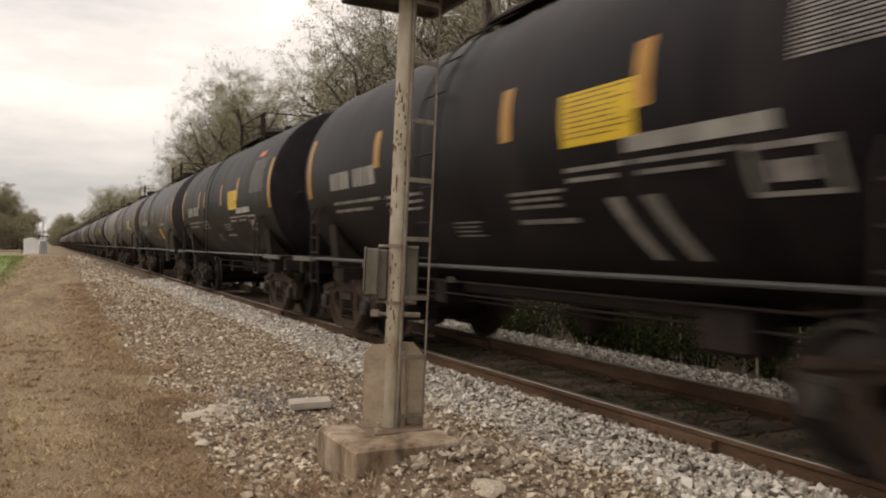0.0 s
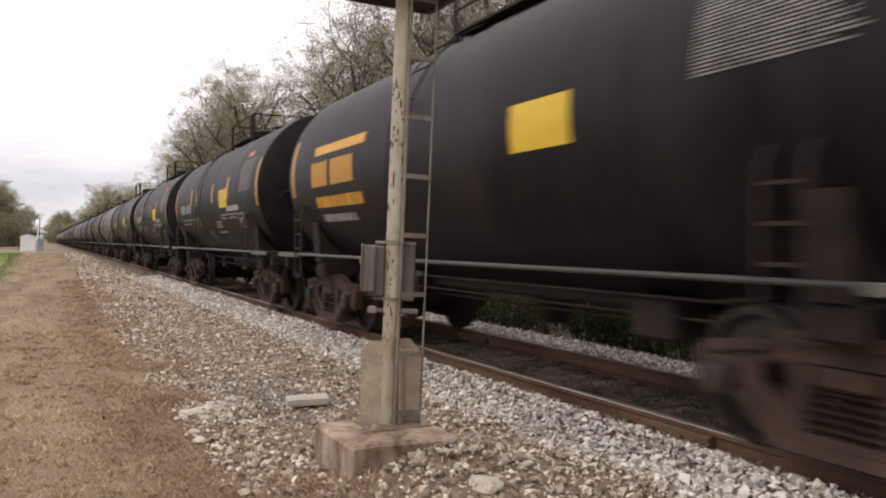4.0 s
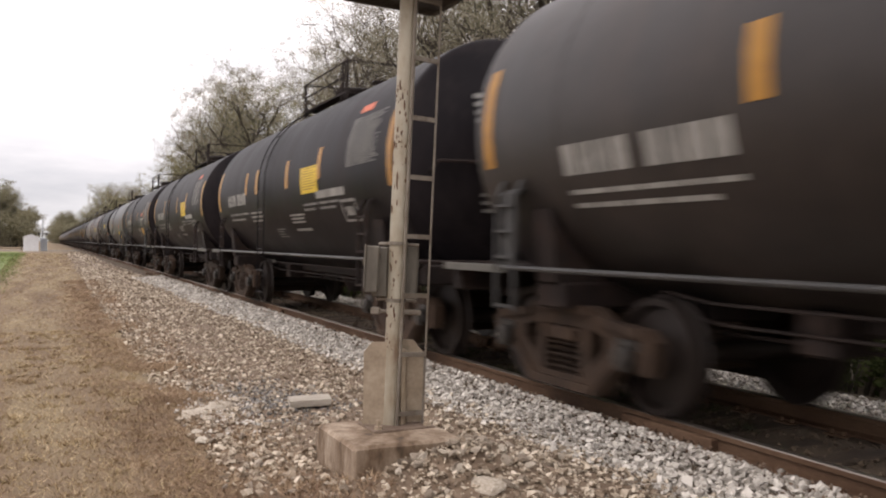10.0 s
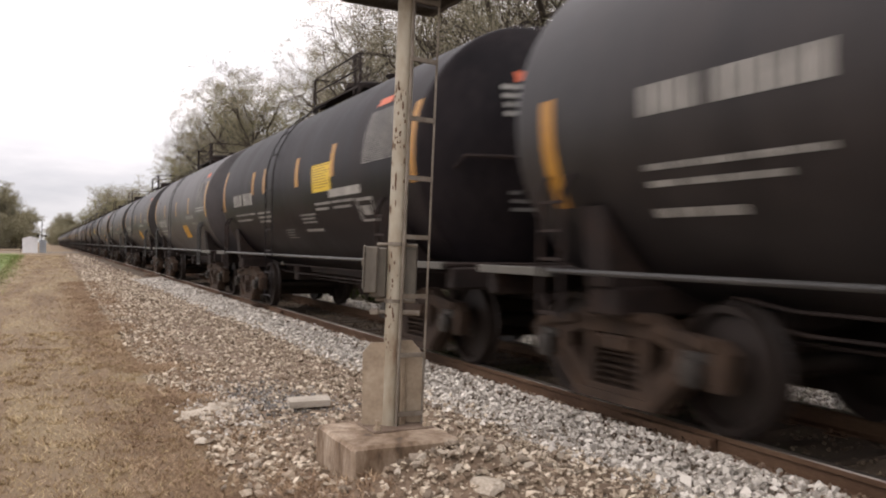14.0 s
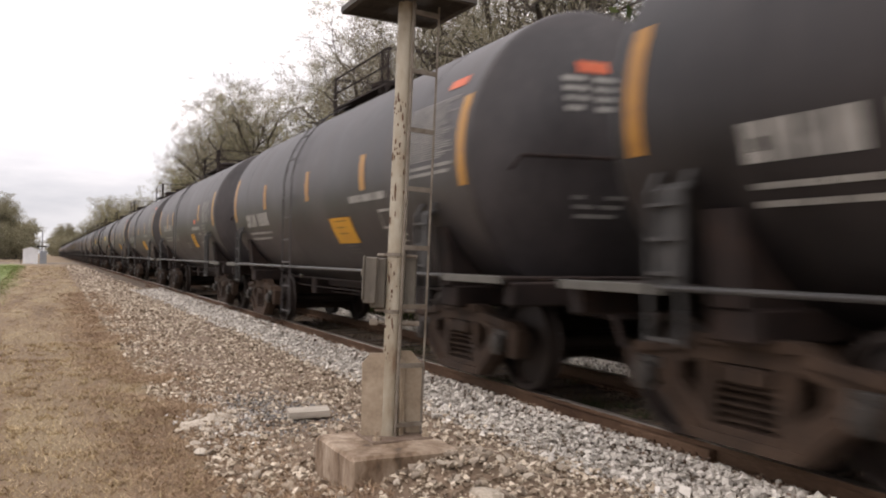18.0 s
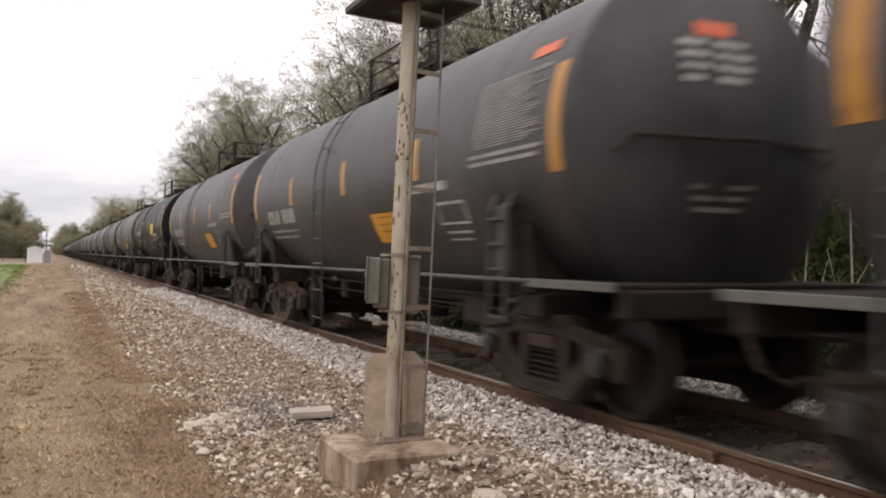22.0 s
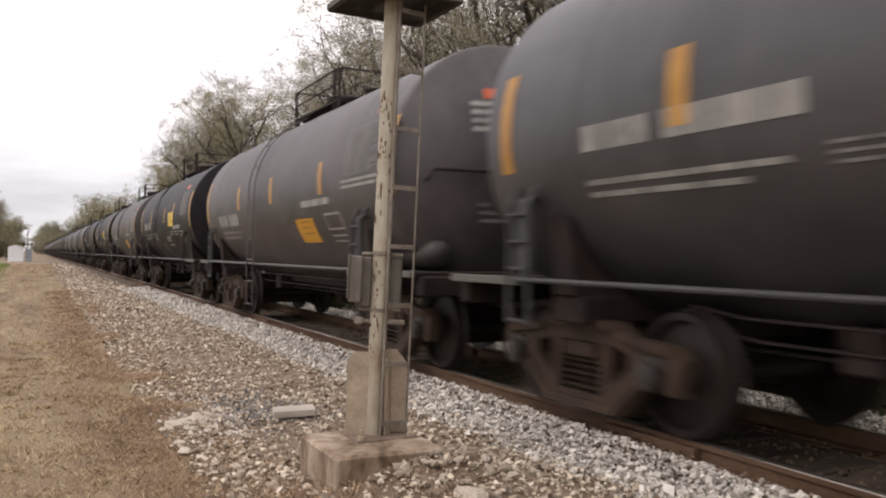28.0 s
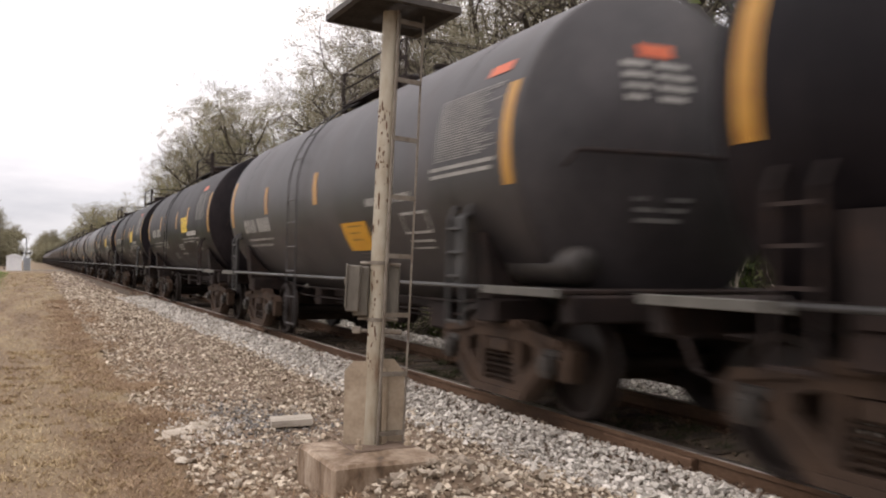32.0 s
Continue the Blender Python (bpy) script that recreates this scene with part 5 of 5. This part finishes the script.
# ---- undergrowth beyond the track ----
def bush_meshes(seed, mat, leaves):
    rnd = random.Random(seed)
    tips, v, f = [], [], []
    for _ in range(16):
        a, r = rnd.uniform(0, math.tau), rnd.uniform(0.1, 0.5)
        p0 = Vector((r * math.cos(a) * 0.4, r * math.sin(a) * 0.4, -0.1))
        p1 = Vector((r * math.cos(a) * 2.0, r * math.sin(a) * 2.0, rnd.uniform(0.7, 1.9)))
        base = len(v)
        for p, w in ((p0, 0.014), ((p0 + p1) / 2 + Vector((0.05, 0, 0.12)), 0.011), (p1, 0.005)):
            v += [(p.x + w, p.y, p.z), (p.x - w * 0.5, p.y + w * 0.87, p.z), (p.x - w * 0.5, p.y - w * 0.87, p.z)]
        for i in range(2):
            for k in range(3):
                f.append((base + 3 * i + k, base + 3 * i + (k + 1) % 3, base + 3 * i + 3 + (k + 1) % 3, base + 3 * i + 3 + k))
        for q in (0.35, 0.6, 0.8, 1.0):
            tips.append((p0.lerp(p1, q), Vector((0, 0, 1))))
    return poly_mesh("branchwork", v, f, M_BARK), poly_mesh("foliage", *leaf_cloud(tips, seed, int(leaves * 0.75), 0.2, 0.042), mat)


BUSHES = [bush_meshes(2, M_LEAF_C, 2600), bush_meshes(5, M_LEAF_C, 1800), bush_meshes(9, M_LEAF_B, 700), bush_meshes(11, M_LEAF_D, 6500), bush_meshes(14, M_LEAF_C, 5200)]
rnd = random.Random(77)
for k in range(90):
    v = rnd.choice((0, 0, 1, 1, 1, 2))
    y = -3 + 0.5 * k if k < 76 else rnd.uniform(36, 70)
    x = rnd.uniform(7.9, 9.2) if k % 3 else rnd.uniform(9.2, 12.5)
    s = rnd.uniform(0.6, 1.2)
    b = tagged(new("bush"), "tangled green undergrowth bush beyond the track", "bush", "undergrowth beyond the track")
    b.matrix_basis = pose(x, y, roll_of(x, y), 0, 0, rnd.uniform(0, 360)) @ Matrix.Diagonal((s, s, s, 1))
    tagged(link("branchwork", BUSHES[v][0], None, b), kind="stuff")
    link("foliage", BUSHES[v][1], None, b)

for k in range(54):
    big = k < 30
    x, y = (rnd.uniform(10.2, 13.5), -2 + 1.2 * k) if big else (-4.5 - 1.6 * (k - 30) - rnd.uniform(0, 1), 196 + rnd.uniform(-14, 14))
    if k >= 46:
        x, y = 1.5 + 1.7 * (k - 46), 400 + rnd.uniform(-10, 20)
    s = rnd.uniform(1.7, 2.9) if big else rnd.uniform(2.6, 4.2) if k < 46 else rnd.uniform(4, 5.5)
    b = tagged(new("thicket"), "tall dense thicket of shrubs and young trees", "thicket", "thickets along the track")
    b.matrix_basis = pose(x, y, GROUND_Z - 0.15, 0, 0, rnd.uniform(0, 360)) @ Matrix.Diagonal((s, s, s * (1.1 if big else 0.9), 1))
    v = BUSHES[rnd.choice((0, 1, 4))] if big else BUSHES[3]
    tagged(link("branchwork", v[0], None, b), kind="stuff")
    link("foliage", v[1], None, b)

sap_bm = bmesh.new()
tube(sap_bm, [(0, 0, -0.2), (0.03, 0.02, 1.2), (-0.02, 0.05, 2.6), (0.06, 0, 4.2)], [0.035, 0.03, 0.024, 0.012], 6)
tube(sap_bm, [(0.0, 0.03, 1.9), (0.3, 0.2, 2.6), (0.4, 0.3, 3.3)], [0.014, 0.01, 0.005], 5)
tube(sap_bm, [(0.0, 0.03, 2.4), (-0.3, -0.2, 3.1), (-0.35, -0.3, 3.8)], [0.012, 0.009, 0.005], 5)
SAPLING = as_mesh("sapling", sap_bm, M_BARK, True)
PALE_STEM = SAPLING.copy()
PALE_STEM.materials[0] = M_STEM
for k in range(40):
    x, y = rnd.uniform(9.0, 13.5), rnd.uniform(-6, 34)
    tagged(link("sapling", SAPLING, None, at=pose(x, y, roll_of(x, y), rnd.uniform(-5, 5), rnd.uniform(-5, 5), rnd.uniform(0, 360))),
           "thin bare grey sapling in the undergrowth", "sapling", "saplings beyond the track")


for k in range(22):
    x, y = rnd.uniform(7.9, 8.8), 1.5 + 0.62 * k + rnd.uniform(-0.2, 0.2)
    q = rnd.uniform(0.45, 0.8)
    tagged(link("sapling", PALE_STEM, None, at=pose(x, y, roll_of(x, y), rnd.uniform(-7, 7), rnd.uniform(-7, 7), rnd.uniform(0, 360)) @ Matrix.Diagonal((q, q, q, 1))),
           "thin pale bare stem among the undergrowth", "sapling", "saplings beyond the track")


# ---- far things by the crossing ----
def build_shed():
    shed = tagged(new("equipment_shed"), "small white sheet-metal equipment shed beside the crossing", "shed")
    shed.matrix_basis = pose(-2.2, 118.2, GROUND_Z)
    bm = bmesh.new()
    block(bm, -0.87, 0.87, -0.7, 0.7, 0.0, 1.85, 0.01)
    part("wall", bm, M_SHED, shed)
    bm = bmesh.new()
    vs = [bm.verts.new(p) for p in ((-0.98, -0.8, 1.85), (0.98, -0.8, 1.85), (0.98, 0.8, 1.85), (-0.98, 0.8, 1.85), (0, -0.8, 2.18), (0, 0.8, 2.18))]
    for f in ((0, 1, 4), (2, 3, 5), (0, 4, 5, 3), (1, 2, 5, 4), (0, 3, 2, 1)):
        bm.faces.new([vs[i] for i in f])
    part("roof", bm, M_SHED, shed)
    bm = bmesh.new()
    block(bm, -0.4, 0.35, -0.73, -0.702, 0.15, 1.7, 0.005)
    part("door", bm, M_SHED, shed)


build_shed()
bm = bmesh.new()
tube(bm, [(0, 0, -0.2), (0, 0, 4.4)], 0.05, 8)
tube(bm, [(-0.5, 0, 2.3), (0.5, 0, 2.3)], 0.05, 6)
for s in (-0.45, 0.45):
    lathe(bm, [(-0.1, 0.0), (-0.1, 0.16), (-0.02, 0.16), (0.1, 0.1), (0.1, 0.0)], "y", 14, (s, 0, 2.3))
bm_far = bmesh.new()
block(bm_far, -0.42, 0.42, -0.4, 0.4, 0.0, 1.7, 0.02)
cabinet = tagged(part("equipment_cabinet", bm_far, M_CABINET, None, at=(-0.75, 121, GROUND_Z)), "blue-grey metal equipment cabinet beside the white shed", "cabinet")
post = part("crossing_signal", bm, M_FRAME, None, at=(-0.9, 124, GROUND_Z))
tagged(post, "dark crossing signal post with two lamp hoods", "crossing signal")
bm = bmesh.new()
block(bm, -70, 70, -3.5, 3.5, -0.1, 0.022)
tagged(part("road", bm, M_ROAD, None, at=(0, 127, GROUND_Z)), "narrow grey road that crosses the line far off", "road", kind="structure")
rail_bm = bmesh.new()
tube(rail_bm, [(-30, 0, 0.62), (-3.2, 0, 0.62)], 0.035, 6)
tube(rail_bm, [(-30, 0, 0.3), (-3.2, 0, 0.3)], 0.03, 6)
fence = tagged(part("rail_fence", rail_bm, M_CAP, None, at=(0, 121, GROUND_Z)), "low pale metal rail fence by the crossing road", "fence")
for k in range(11):
    pb = bmesh.new()
    tube(pb, [(-3.4 - 2.6 * k, 0, -0.2), (-3.4 - 2.6 * k, 0, 0.68)], 0.04, 6)
    part("fence_post", pb, M_CAP, fence)


# ---- grass ----
def blades(name, area, count, tall, mat, label, seed, lie=1.5):
    r = np.random.RandomState(seed)
    p = area(r, count)
    p = p[: count]
    n = len(p)
    z = np.array([roll_of(x, y) if x < 1.2 or x > 7.6 else -0.19 if x > 4.3 else gravel_z(x, y) for x, y in p])
    a = r.uniform(0, math.tau, n)
    w = r.uniform(0.0018, 0.0042, n) * (1 + np.abs(p[:, 1]) / 12)
    h = r.uniform(0.4, 1.3, n) * tall * (1 + p[:, 1] / 40)
    lx, ly = r.normal(0, lie, n) * h, r.normal(0, lie, n) * h
    c, s = np.cos(a) * w, np.sin(a) * w
    v = np.stack([np.stack([p[:, 0] - c, p[:, 1] - s, z - 0.01], 1), np.stack([p[:, 0] + c, p[:, 1] + s, z - 0.01], 1), np.stack([p[:, 0] + lx, p[:, 1] + ly, z + h], 1)], 1).reshape(-1, 3)
    ob = link(name, poly_mesh(name, v, np.arange(n * 3).reshape(-1, 3), mat), None)
    return tagged(ob, label, "grass", kind="stuff")


def edge_x(y):
    """Where the dry grass meets the gravel."""
    tongues = 0.5 * math.exp(-((y - 7.85) / 0.34) ** 2) + 0.4 * math.exp(-((y - 9.95) / 0.3) ** 2)
    return 0.87 + 0.1 * noise.noise((0.0, y * 0.45, 2.0)) + 0.13 * noise.noise((0.0, y * 2.1, 7.0)) + tongues + 0.008 * max(0, y - 12)


def dry_area(r, n):
    y = 2.2 + 96 * r.uniform(0, 1, 3 * n) ** 3.4
    x = 1.6 - (2.6 + 0.42 * y) * r.uniform(0, 1, 3 * n)
    y[::14] = 3.5 - 9 * r.uniform(0, 1, len(y[::14]))
    lim = np.array([edge_x(v) for v in y]) + r.normal(0, 0.16, 3 * n)
    keep = (x < lim) & (x > -0.42 * np.abs(y) - 1.2)
    return np.stack([x, y], 1)[keep][:n]


blades("dry_grass", dry_area, 210000, 0.021, M_BLADE, "short dry tan grass beside the gravel", 4, 2.1)
def tuft_area(r, n):
    """Clumps of longer dry grass, thinning out with distance."""
    c = np.stack([r.uniform(-2.6, 1.0, 900), 3.4 + 11 * r.uniform(0, 1, 900) ** 1.6], 1)
    c = c[c[:, 0] < np.array([edge_x(v) for v in c[:, 1]])]
    return c[r.randint(0, len(c), n)] + r.normal(0, 0.028, (n, 2)) * r.uniform(0.5, 1.6, (n, 1))


blades("grass_tufts", tuft_area, 30000, 0.03, M_BLADE, "clumps of curled dry tan grass", 14, 1.3)
gp = [(-40.0, 26.0), (-1.9, 28.0), (-2.0, 40.0), (-2.7, 70.0), (-3.2, 110.0), (-40.0, 112.0)]
me = poly_mesh("lawn", [(x, y, GROUND_Z + 0.035) for x, y in gp], [(0, 1, 2, 3, 4, 5)], M_LAWN)
tagged(link("lawn", me, None), "patch of bright green grass near the crossing", "grass", kind="structure")


def lawn_area(r, n):
    y = 25 + 73 * r.uniform(0, 1, n) ** 1.5
    return np.stack([np.interp(y, [25, 40, 70, 100], [-1.6, -1.6, -2.3, -2.8]) + r.normal(0, 0.25, n) - 7 * r.uniform(0, 1, n) ** 1.6, y], 1)


blades("green_grass", lawn_area, 14000, 0.05, M_LAWN, "bright green grass tufts near the crossing", 6)


def soil_by_footing(x, y):
    """The patch of bare soil and dead grass before the footing."""
    return 0.437 * x + 0.9 * y - 0.25 * np.clip(1.3 - x, -0.2, 0.4) < 4.98 - 0.35 * np.clip(x - 1.5, 0, 1)


def fringe_area(r, n):
    y = 2.4 + 30 * r.uniform(0, 1, n) ** 2.2
    lim = np.array([edge_x(v) for v in y])
    x = lim + r.normal(-0.02, 0.3, n) + 0.45 * (r.uniform(0, 1, n) < 0.25) * r.uniform(0, 1, n)
    keep = np.array([noise.noise((a * 1.2, b * 0.7, 12)) > -0.3 for a, b in zip(x, y)])
    k = 2600
    spot = np.stack([r.uniform(0.8, 1.75, k), r.uniform(3.6, 5.05, k)], 1)
    spot = spot[soil_by_footing(spot[:, 0], spot[:, 1]) & ~((spot[:, 0] > 1.57) & (spot[:, 1] > 4.46))]
    tongue = [np.stack([r.uniform(0.8, 1.45 if v < 9 else 1.32, 2600), r.normal(v, 0.13, 2600)], 1) for v in (7.85, 9.95)]
    return np.concatenate([spot, *tongue, np.stack([x, y], 1)[keep]])


blades("dead_grass", fringe_area, 80000, 0.026, M_REDGRASS, "red-brown dead grass along the edge of the gravel", 9, 2.0)


def weed_area(r, n):
    c = np.stack([r.uniform(4.6, 5.6, 26), r.uniform(2.4, 12, 26)], 1)
    return c[r.randint(0, 26, n)] + r.normal(0, 0.07, (n, 2))


blades("track_weeds", weed_area, 2200, 0.07, M_GREENBLADE, "small green weeds growing between the rails", 8)


# ---- stones ----
def stone_shape(seed):
    r = np.random.RandomState(seed)
    t = (1 + 5 ** 0.5) / 2
    v = np.array([(-1, t, 0), (1, t, 0), (-1, -t, 0), (1, -t, 0), (0, -1, t), (0, 1, t), (0, -1, -t), (0, 1, -t), (t, 0, -1), (t, 0, 1), (-t, 0, -1), (-t, 0, 1)], dtype=float)
    v /= np.linalg.norm(v[0])
    v = np.sign(v) * np.abs(v) ** 0.55
    v *= r.uniform(0.55, 1.3, (12, 1))
    v *= np.array([1.15, 0.85, 0.6])
    f = np.array([(0, 11, 5), (0, 5, 1), (0, 1, 7), (0, 7, 10), (0, 10, 11), (1, 5, 9), (5, 11, 4), (11, 10, 2), (10, 7, 6), (7, 1, 8),
                  (3, 9, 4), (3, 4, 2), (3, 2, 6), (3, 6, 8), (3, 8, 9), (4, 9, 5), (2, 4, 11), (6, 2, 10), (8, 6, 7), (9, 8, 1)])
    return v, f


SHAPES = [stone_shape(s) for s in range(12)]


def chip_shape(seed):
    """A small angular chip of crushed rock."""
    r = np.random.RandomState(seed)
    v = np.array([(x, y, z) for z in (-1, 1) for y in (-1, 1) for x in (-1, 1)], dtype=float) * 0.62
    v += r.uniform(-0.34, 0.34, (8, 3))
    v[4:, :2] *= r.uniform(0.45, 0.9)
    v *= np.array([1.2, 0.9, 0.65])
    f = np.array([(0, 2, 3), (0, 3, 1), (4, 5, 7), (4, 7, 6), (0, 1, 5), (0, 5, 4), (2, 6, 7), (2, 7, 3), (0, 4, 6), (0, 6, 2), (1, 3, 7), (1, 7, 5)])
    return v, f


CHIPS = [chip_shape(40 + s) for s in range(24)]


def turns(r, n):
    q = r.normal(size=(n, 4))
    q /= np.linalg.norm(q, axis=1)[:, None]
    w, x, y, z = q.T
    return np.stack([1 - 2 * (y * y + z * z), 2 * (x * y - z * w), 2 * (x * z + y * w), 2 * (x * y + z * w), 1 - 2 * (x * x + z * z), 2 * (y * z - x * w),
                     2 * (x * z - y * w), 2 * (y * z + x * w), 1 - 2 * (x * x + y * y)], 1).reshape(n, 3, 3)


def stones(name, xy, z, size, mat, label, seed):
    r = np.random.RandomState(seed)
    n = len(xy)
    which = r.randint(0, len(CHIPS), n)
    base = np.stack([s[0] for s in CHIPS])[which]
    v = np.einsum("nij,nkj->nki", turns(r, n), base) * size[:, None, None]
    v[:, :, 2] *= 0.8
    v += np.concatenate([xy, z[:, None]], 1)[:, None, :]
    f = (np.stack([s[1] for s in CHIPS])[which] + 8 * np.arange(n)[:, None, None]).reshape(-1, 3)
    me = poly_mesh(name, v.reshape(-1, 3), f, mat)
    me.shade_flat()
    return tagged(link(name, me, None), label, "gravel", kind="stuff")


r = np.random.RandomState(21)
PATCH_G, PATCH_P = (1.9, 7.5), (1.37, 7.3)
# brown shoulder stones
n = 80000
y = 2.6 + 104 * r.uniform(0, 1, n) ** 3.1
y[:9000] = 3.0 - 13 * r.uniform(0, 1, 9000) ** 1.5
lim = np.array([edge_x(v) for v in y])
x = lim + (3.45 - lim) * r.uniform(-0.04, 1.0, n) + r.normal(0, 0.07, n)
foot = (x > 1.57) & (x < 2.32) & (y > 4.46) & (y < 5.23)
gz = np.array([gravel_z(a, b) for a, b in zip(x, y)])
sz = r.gamma(3.2, 0.0045, n).clip(0.006, 0.045) * (1 + np.clip(y - 8, 0, 90) / 26)
bare = np.array([noise.noise((a * 1.1, b * 0.8, 6)) for a, b in zip(x, y)]) < -0.42
bare |= soil_by_footing(x, y + 0.07 * r.normal(size=n)) & (x < 1.75)
keep = ~foot & ~(bare & (r.uniform(0, 1, n) < 0.8)) & (r.uniform(0, 1, n) > np.clip((y - 26) / 26, 0, 0.93))
stones("shoulder_stones", np.stack([x, y], 1)[keep], (gz + 0.012 * r.normal(size=n) - 0.05 * (x < lim + 0.1))[keep], sz[keep], M_STONE_B, "loose brown and grey gravel stones beside the track", 31)
# pale ballast next to the near rail
n = 40000
y = -1.5 + 36 * r.uniform(0, 1, n) ** 1.9
y[:5000] = -10 + 10 * r.uniform(0, 1, 5000)
left = 3.22 + 0.12 * np.array([noise.noise((0, v * 0.8, 4)) for v in y]) - 0.012 * np.clip(y - 14, 0, 30)
x = left + (4.16 - left) * r.uniform(0, 1, n) + r.normal(0, 0.05, n)
x = np.minimum(x, 4.03)
sz = r.gamma(4.2, 0.0046, n).clip(0.008, 0.042) * (1 + np.clip(y - 8, 0, 30) / 26)
stones("ballast_stones", np.stack([x, y], 1), -0.155 + 0.014 * r.normal(size=n) + 0.055 * np.clip((x - 3.3) / 0.7, 0, 1), sz, M_STONE_W, "fresh pale limestone ballast along the rail", 32)
# grey chips and pale crumbled rock in the shoulder
n = 800
x, y = r.normal(PATCH_G[0], 0.26, n), r.normal(PATCH_G[1], 0.55, n)
stones("grey_chips", np.stack([x, y], 1), np.array([gravel_z(a, b) for a, b in zip(x, y)]) + 0.008, r.uniform(0.008, 0.022, n), M_STONE_G, "blue-grey stone chips by the timber board", 37)
n = 420
x, y = r.normal(PATCH_P[0], 0.16, n), r.normal(PATCH_P[1], 0.45, n)
stones("pale_rubble", np.stack([x, y], 1), np.array([gravel_z(a, b) for a, b in zip(x, y)]) + 0.006, r.uniform(0.008, 0.024, n), M_STONE_W, "pale crumbled limestone at the gravel edge", 38)
# rust-dusted stones along the rail's foot
n = 11000
y = -1.5 + 40 * r.uniform(0, 1, n) ** 1.9
x = 4.17 - np.abs(r.normal(0, 0.13, n)).clip(0, 0.4)
stones("rusty_stones", np.stack([x, y], 1), -0.105 + 0.008 * r.normal(size=n), r.uniform(0.007, 0.02, n) * (1 + np.clip(y - 6, 0, 30) / 12), M_STONE_R, "rust-dusted stones along the foot of the rail", 36)
# pale ballast behind the far rail
n = 20000
y = 0.5 + 33 * r.uniform(0, 1, n) ** 1.6
x = r.uniform(5.86, 7.35, n)
sz = r.gamma(5.0, 0.0046, n).clip(0.01, 0.045) * (1 + np.clip(y - 8, 0, 30) / 24)
stones("ballast_stones", np.stack([x, y], 1), -0.15 + 0.02 * r.normal(size=n) + 0.02 * (x < 6.9) - 0.12 * np.clip(x - 6.9, 0, 1), sz, M_STONE_W, "fresh pale limestone ballast behind the far rail", 33)
# dark stones between the rails
n = 2500
y = 1 + 22 * r.uniform(0, 1, n) ** 1.5
x = r.uniform(4.36, 5.68, n)
stones("track_stones", np.stack([x, y], 1), -0.185 + 0.01 * r.normal(size=n), r.uniform(0.012, 0.034, n), M_MUD, "dirty dark stones between the rails", 34)

# single stones by the footing and the path
STONE_MESHES = []
for s, (v, f) in enumerate(SHAPES):
    STONE_MESHES.append(poly_mesh("stone", v, f, M_STONE_P))
    STONE_MESHES[-1].shade_flat()
rnd = random.Random(8)
for k in range(230):
    y = 3.3 + 5.5 * rnd.random() ** 1.4
    x = rnd.uniform(edge_x(y) + 0.1, 3.3)
    if 1.5 < x < 2.38 and 4.4 < y < 5.25:
        continue
    s = rnd.uniform(0.02, 0.042)
    link("stone", STONE_MESHES[k % 12], None, gravel_bed, at=pose(x, y, gravel_z(x, y) + 0.008, rnd.uniform(0, 360), rnd.uniform(-30, 30), rnd.uniform(0, 360)) @ Matrix.Diagonal((s, s, s * 0.8, 1)))
for k in range(46):
    x, y = rnd.gauss(2.36, 0.24), 4.44 - abs(rnd.gauss(0, 0.24))
    s = rnd.uniform(0.02, 0.044)
    link("stone", STONE_MESHES[k % 12], None, gravel_bed, at=pose(x, y, gravel_z(x, y) + 0.012, rnd.uniform(0, 360), rnd.uniform(-30, 30), rnd.uniform(0, 360)) @ Matrix.Diagonal((s, s, s * 0.8, 1)))


def rock_mesh(seed):
    """A broken lump of limestone: a rounded block with chipped facets."""
    bm = bmesh.new()
    bmesh.ops.create_icosphere(bm, subdivisions=2, radius=1)
    for v in bm.verts:
        q = noise.noise_vector(v.co * 1.3 + Vector((seed * 3.1, 0, 0)))
        v.co = v.co * (1 + 0.45 * q.x) + q * 0.18 + 0.12 * noise.noise_vector(v.co * 4 + Vector((0, seed, 0)))
    return as_mesh("rock", bm, M_ROCK)


ROCKS = [rock_mesh(k) for k in range(5)]
for k, (x, y, s) in enumerate(((1.08, 7.04, 0.1), (1.2, 7.16, 0.085), (1.3, 7.2, 0.11), (1.42, 7.34, 0.1), (1.33, 7.42, 0.07), (1.53, 7.5, 0.09), (1.18, 6.84, 0.06), (1.02, 6.4, 0.045), (1.0, 6.1, 0.05),
                               (1.62, 7.6, 0.06), (2.2, 4.0, 0.1))):
    tagged(link("rock", ROCKS[k % 5], None, at=pose(x, y, gravel_z(x, y) + 0.006, 12, 8, x * 300) @ Matrix.Diagonal((s, s * 0.8, s * 0.36, 1))),
           "pale broken limestone rock lying on the gravel", "rock", "larger rocks in the gravel")


# ---- movement of the train ----
def motions():
    times = [0, 1.5, 3, 5, 7, 9, 11, 13, 15, 17, 19, 21, 23, 25, 27, 29, 30.5, 32]
    for n, car in CARS.items():
        where = lambda t: train_at(t) - n * CAR_L + SHIFT.get(n, 0.0) - 5.2
        walk(car, [(t, pose(TRACK_X, where(t), 0)) for t in times])
        # the wheels of the cars that come by turn as they pass
        near = [k / 30 for k in range(961) if -9 < where(k / 30) < 26]
        if len(near) < 6 or n < -5:
            continue
        near = [t for t in near if 0 < t < 32]
        for truck in car.children:
            for part_ob in truck.children:
                if part_ob.name.startswith("wheelset"):
                    at = part_ob.matrix_basis.translation.copy()
                    walk(part_ob, [(t, Matrix.Translation(at) @ Matrix.Rotation(-where(t) / 0.457, 4, "X")) for t in [0, *near, 32]])


motions()
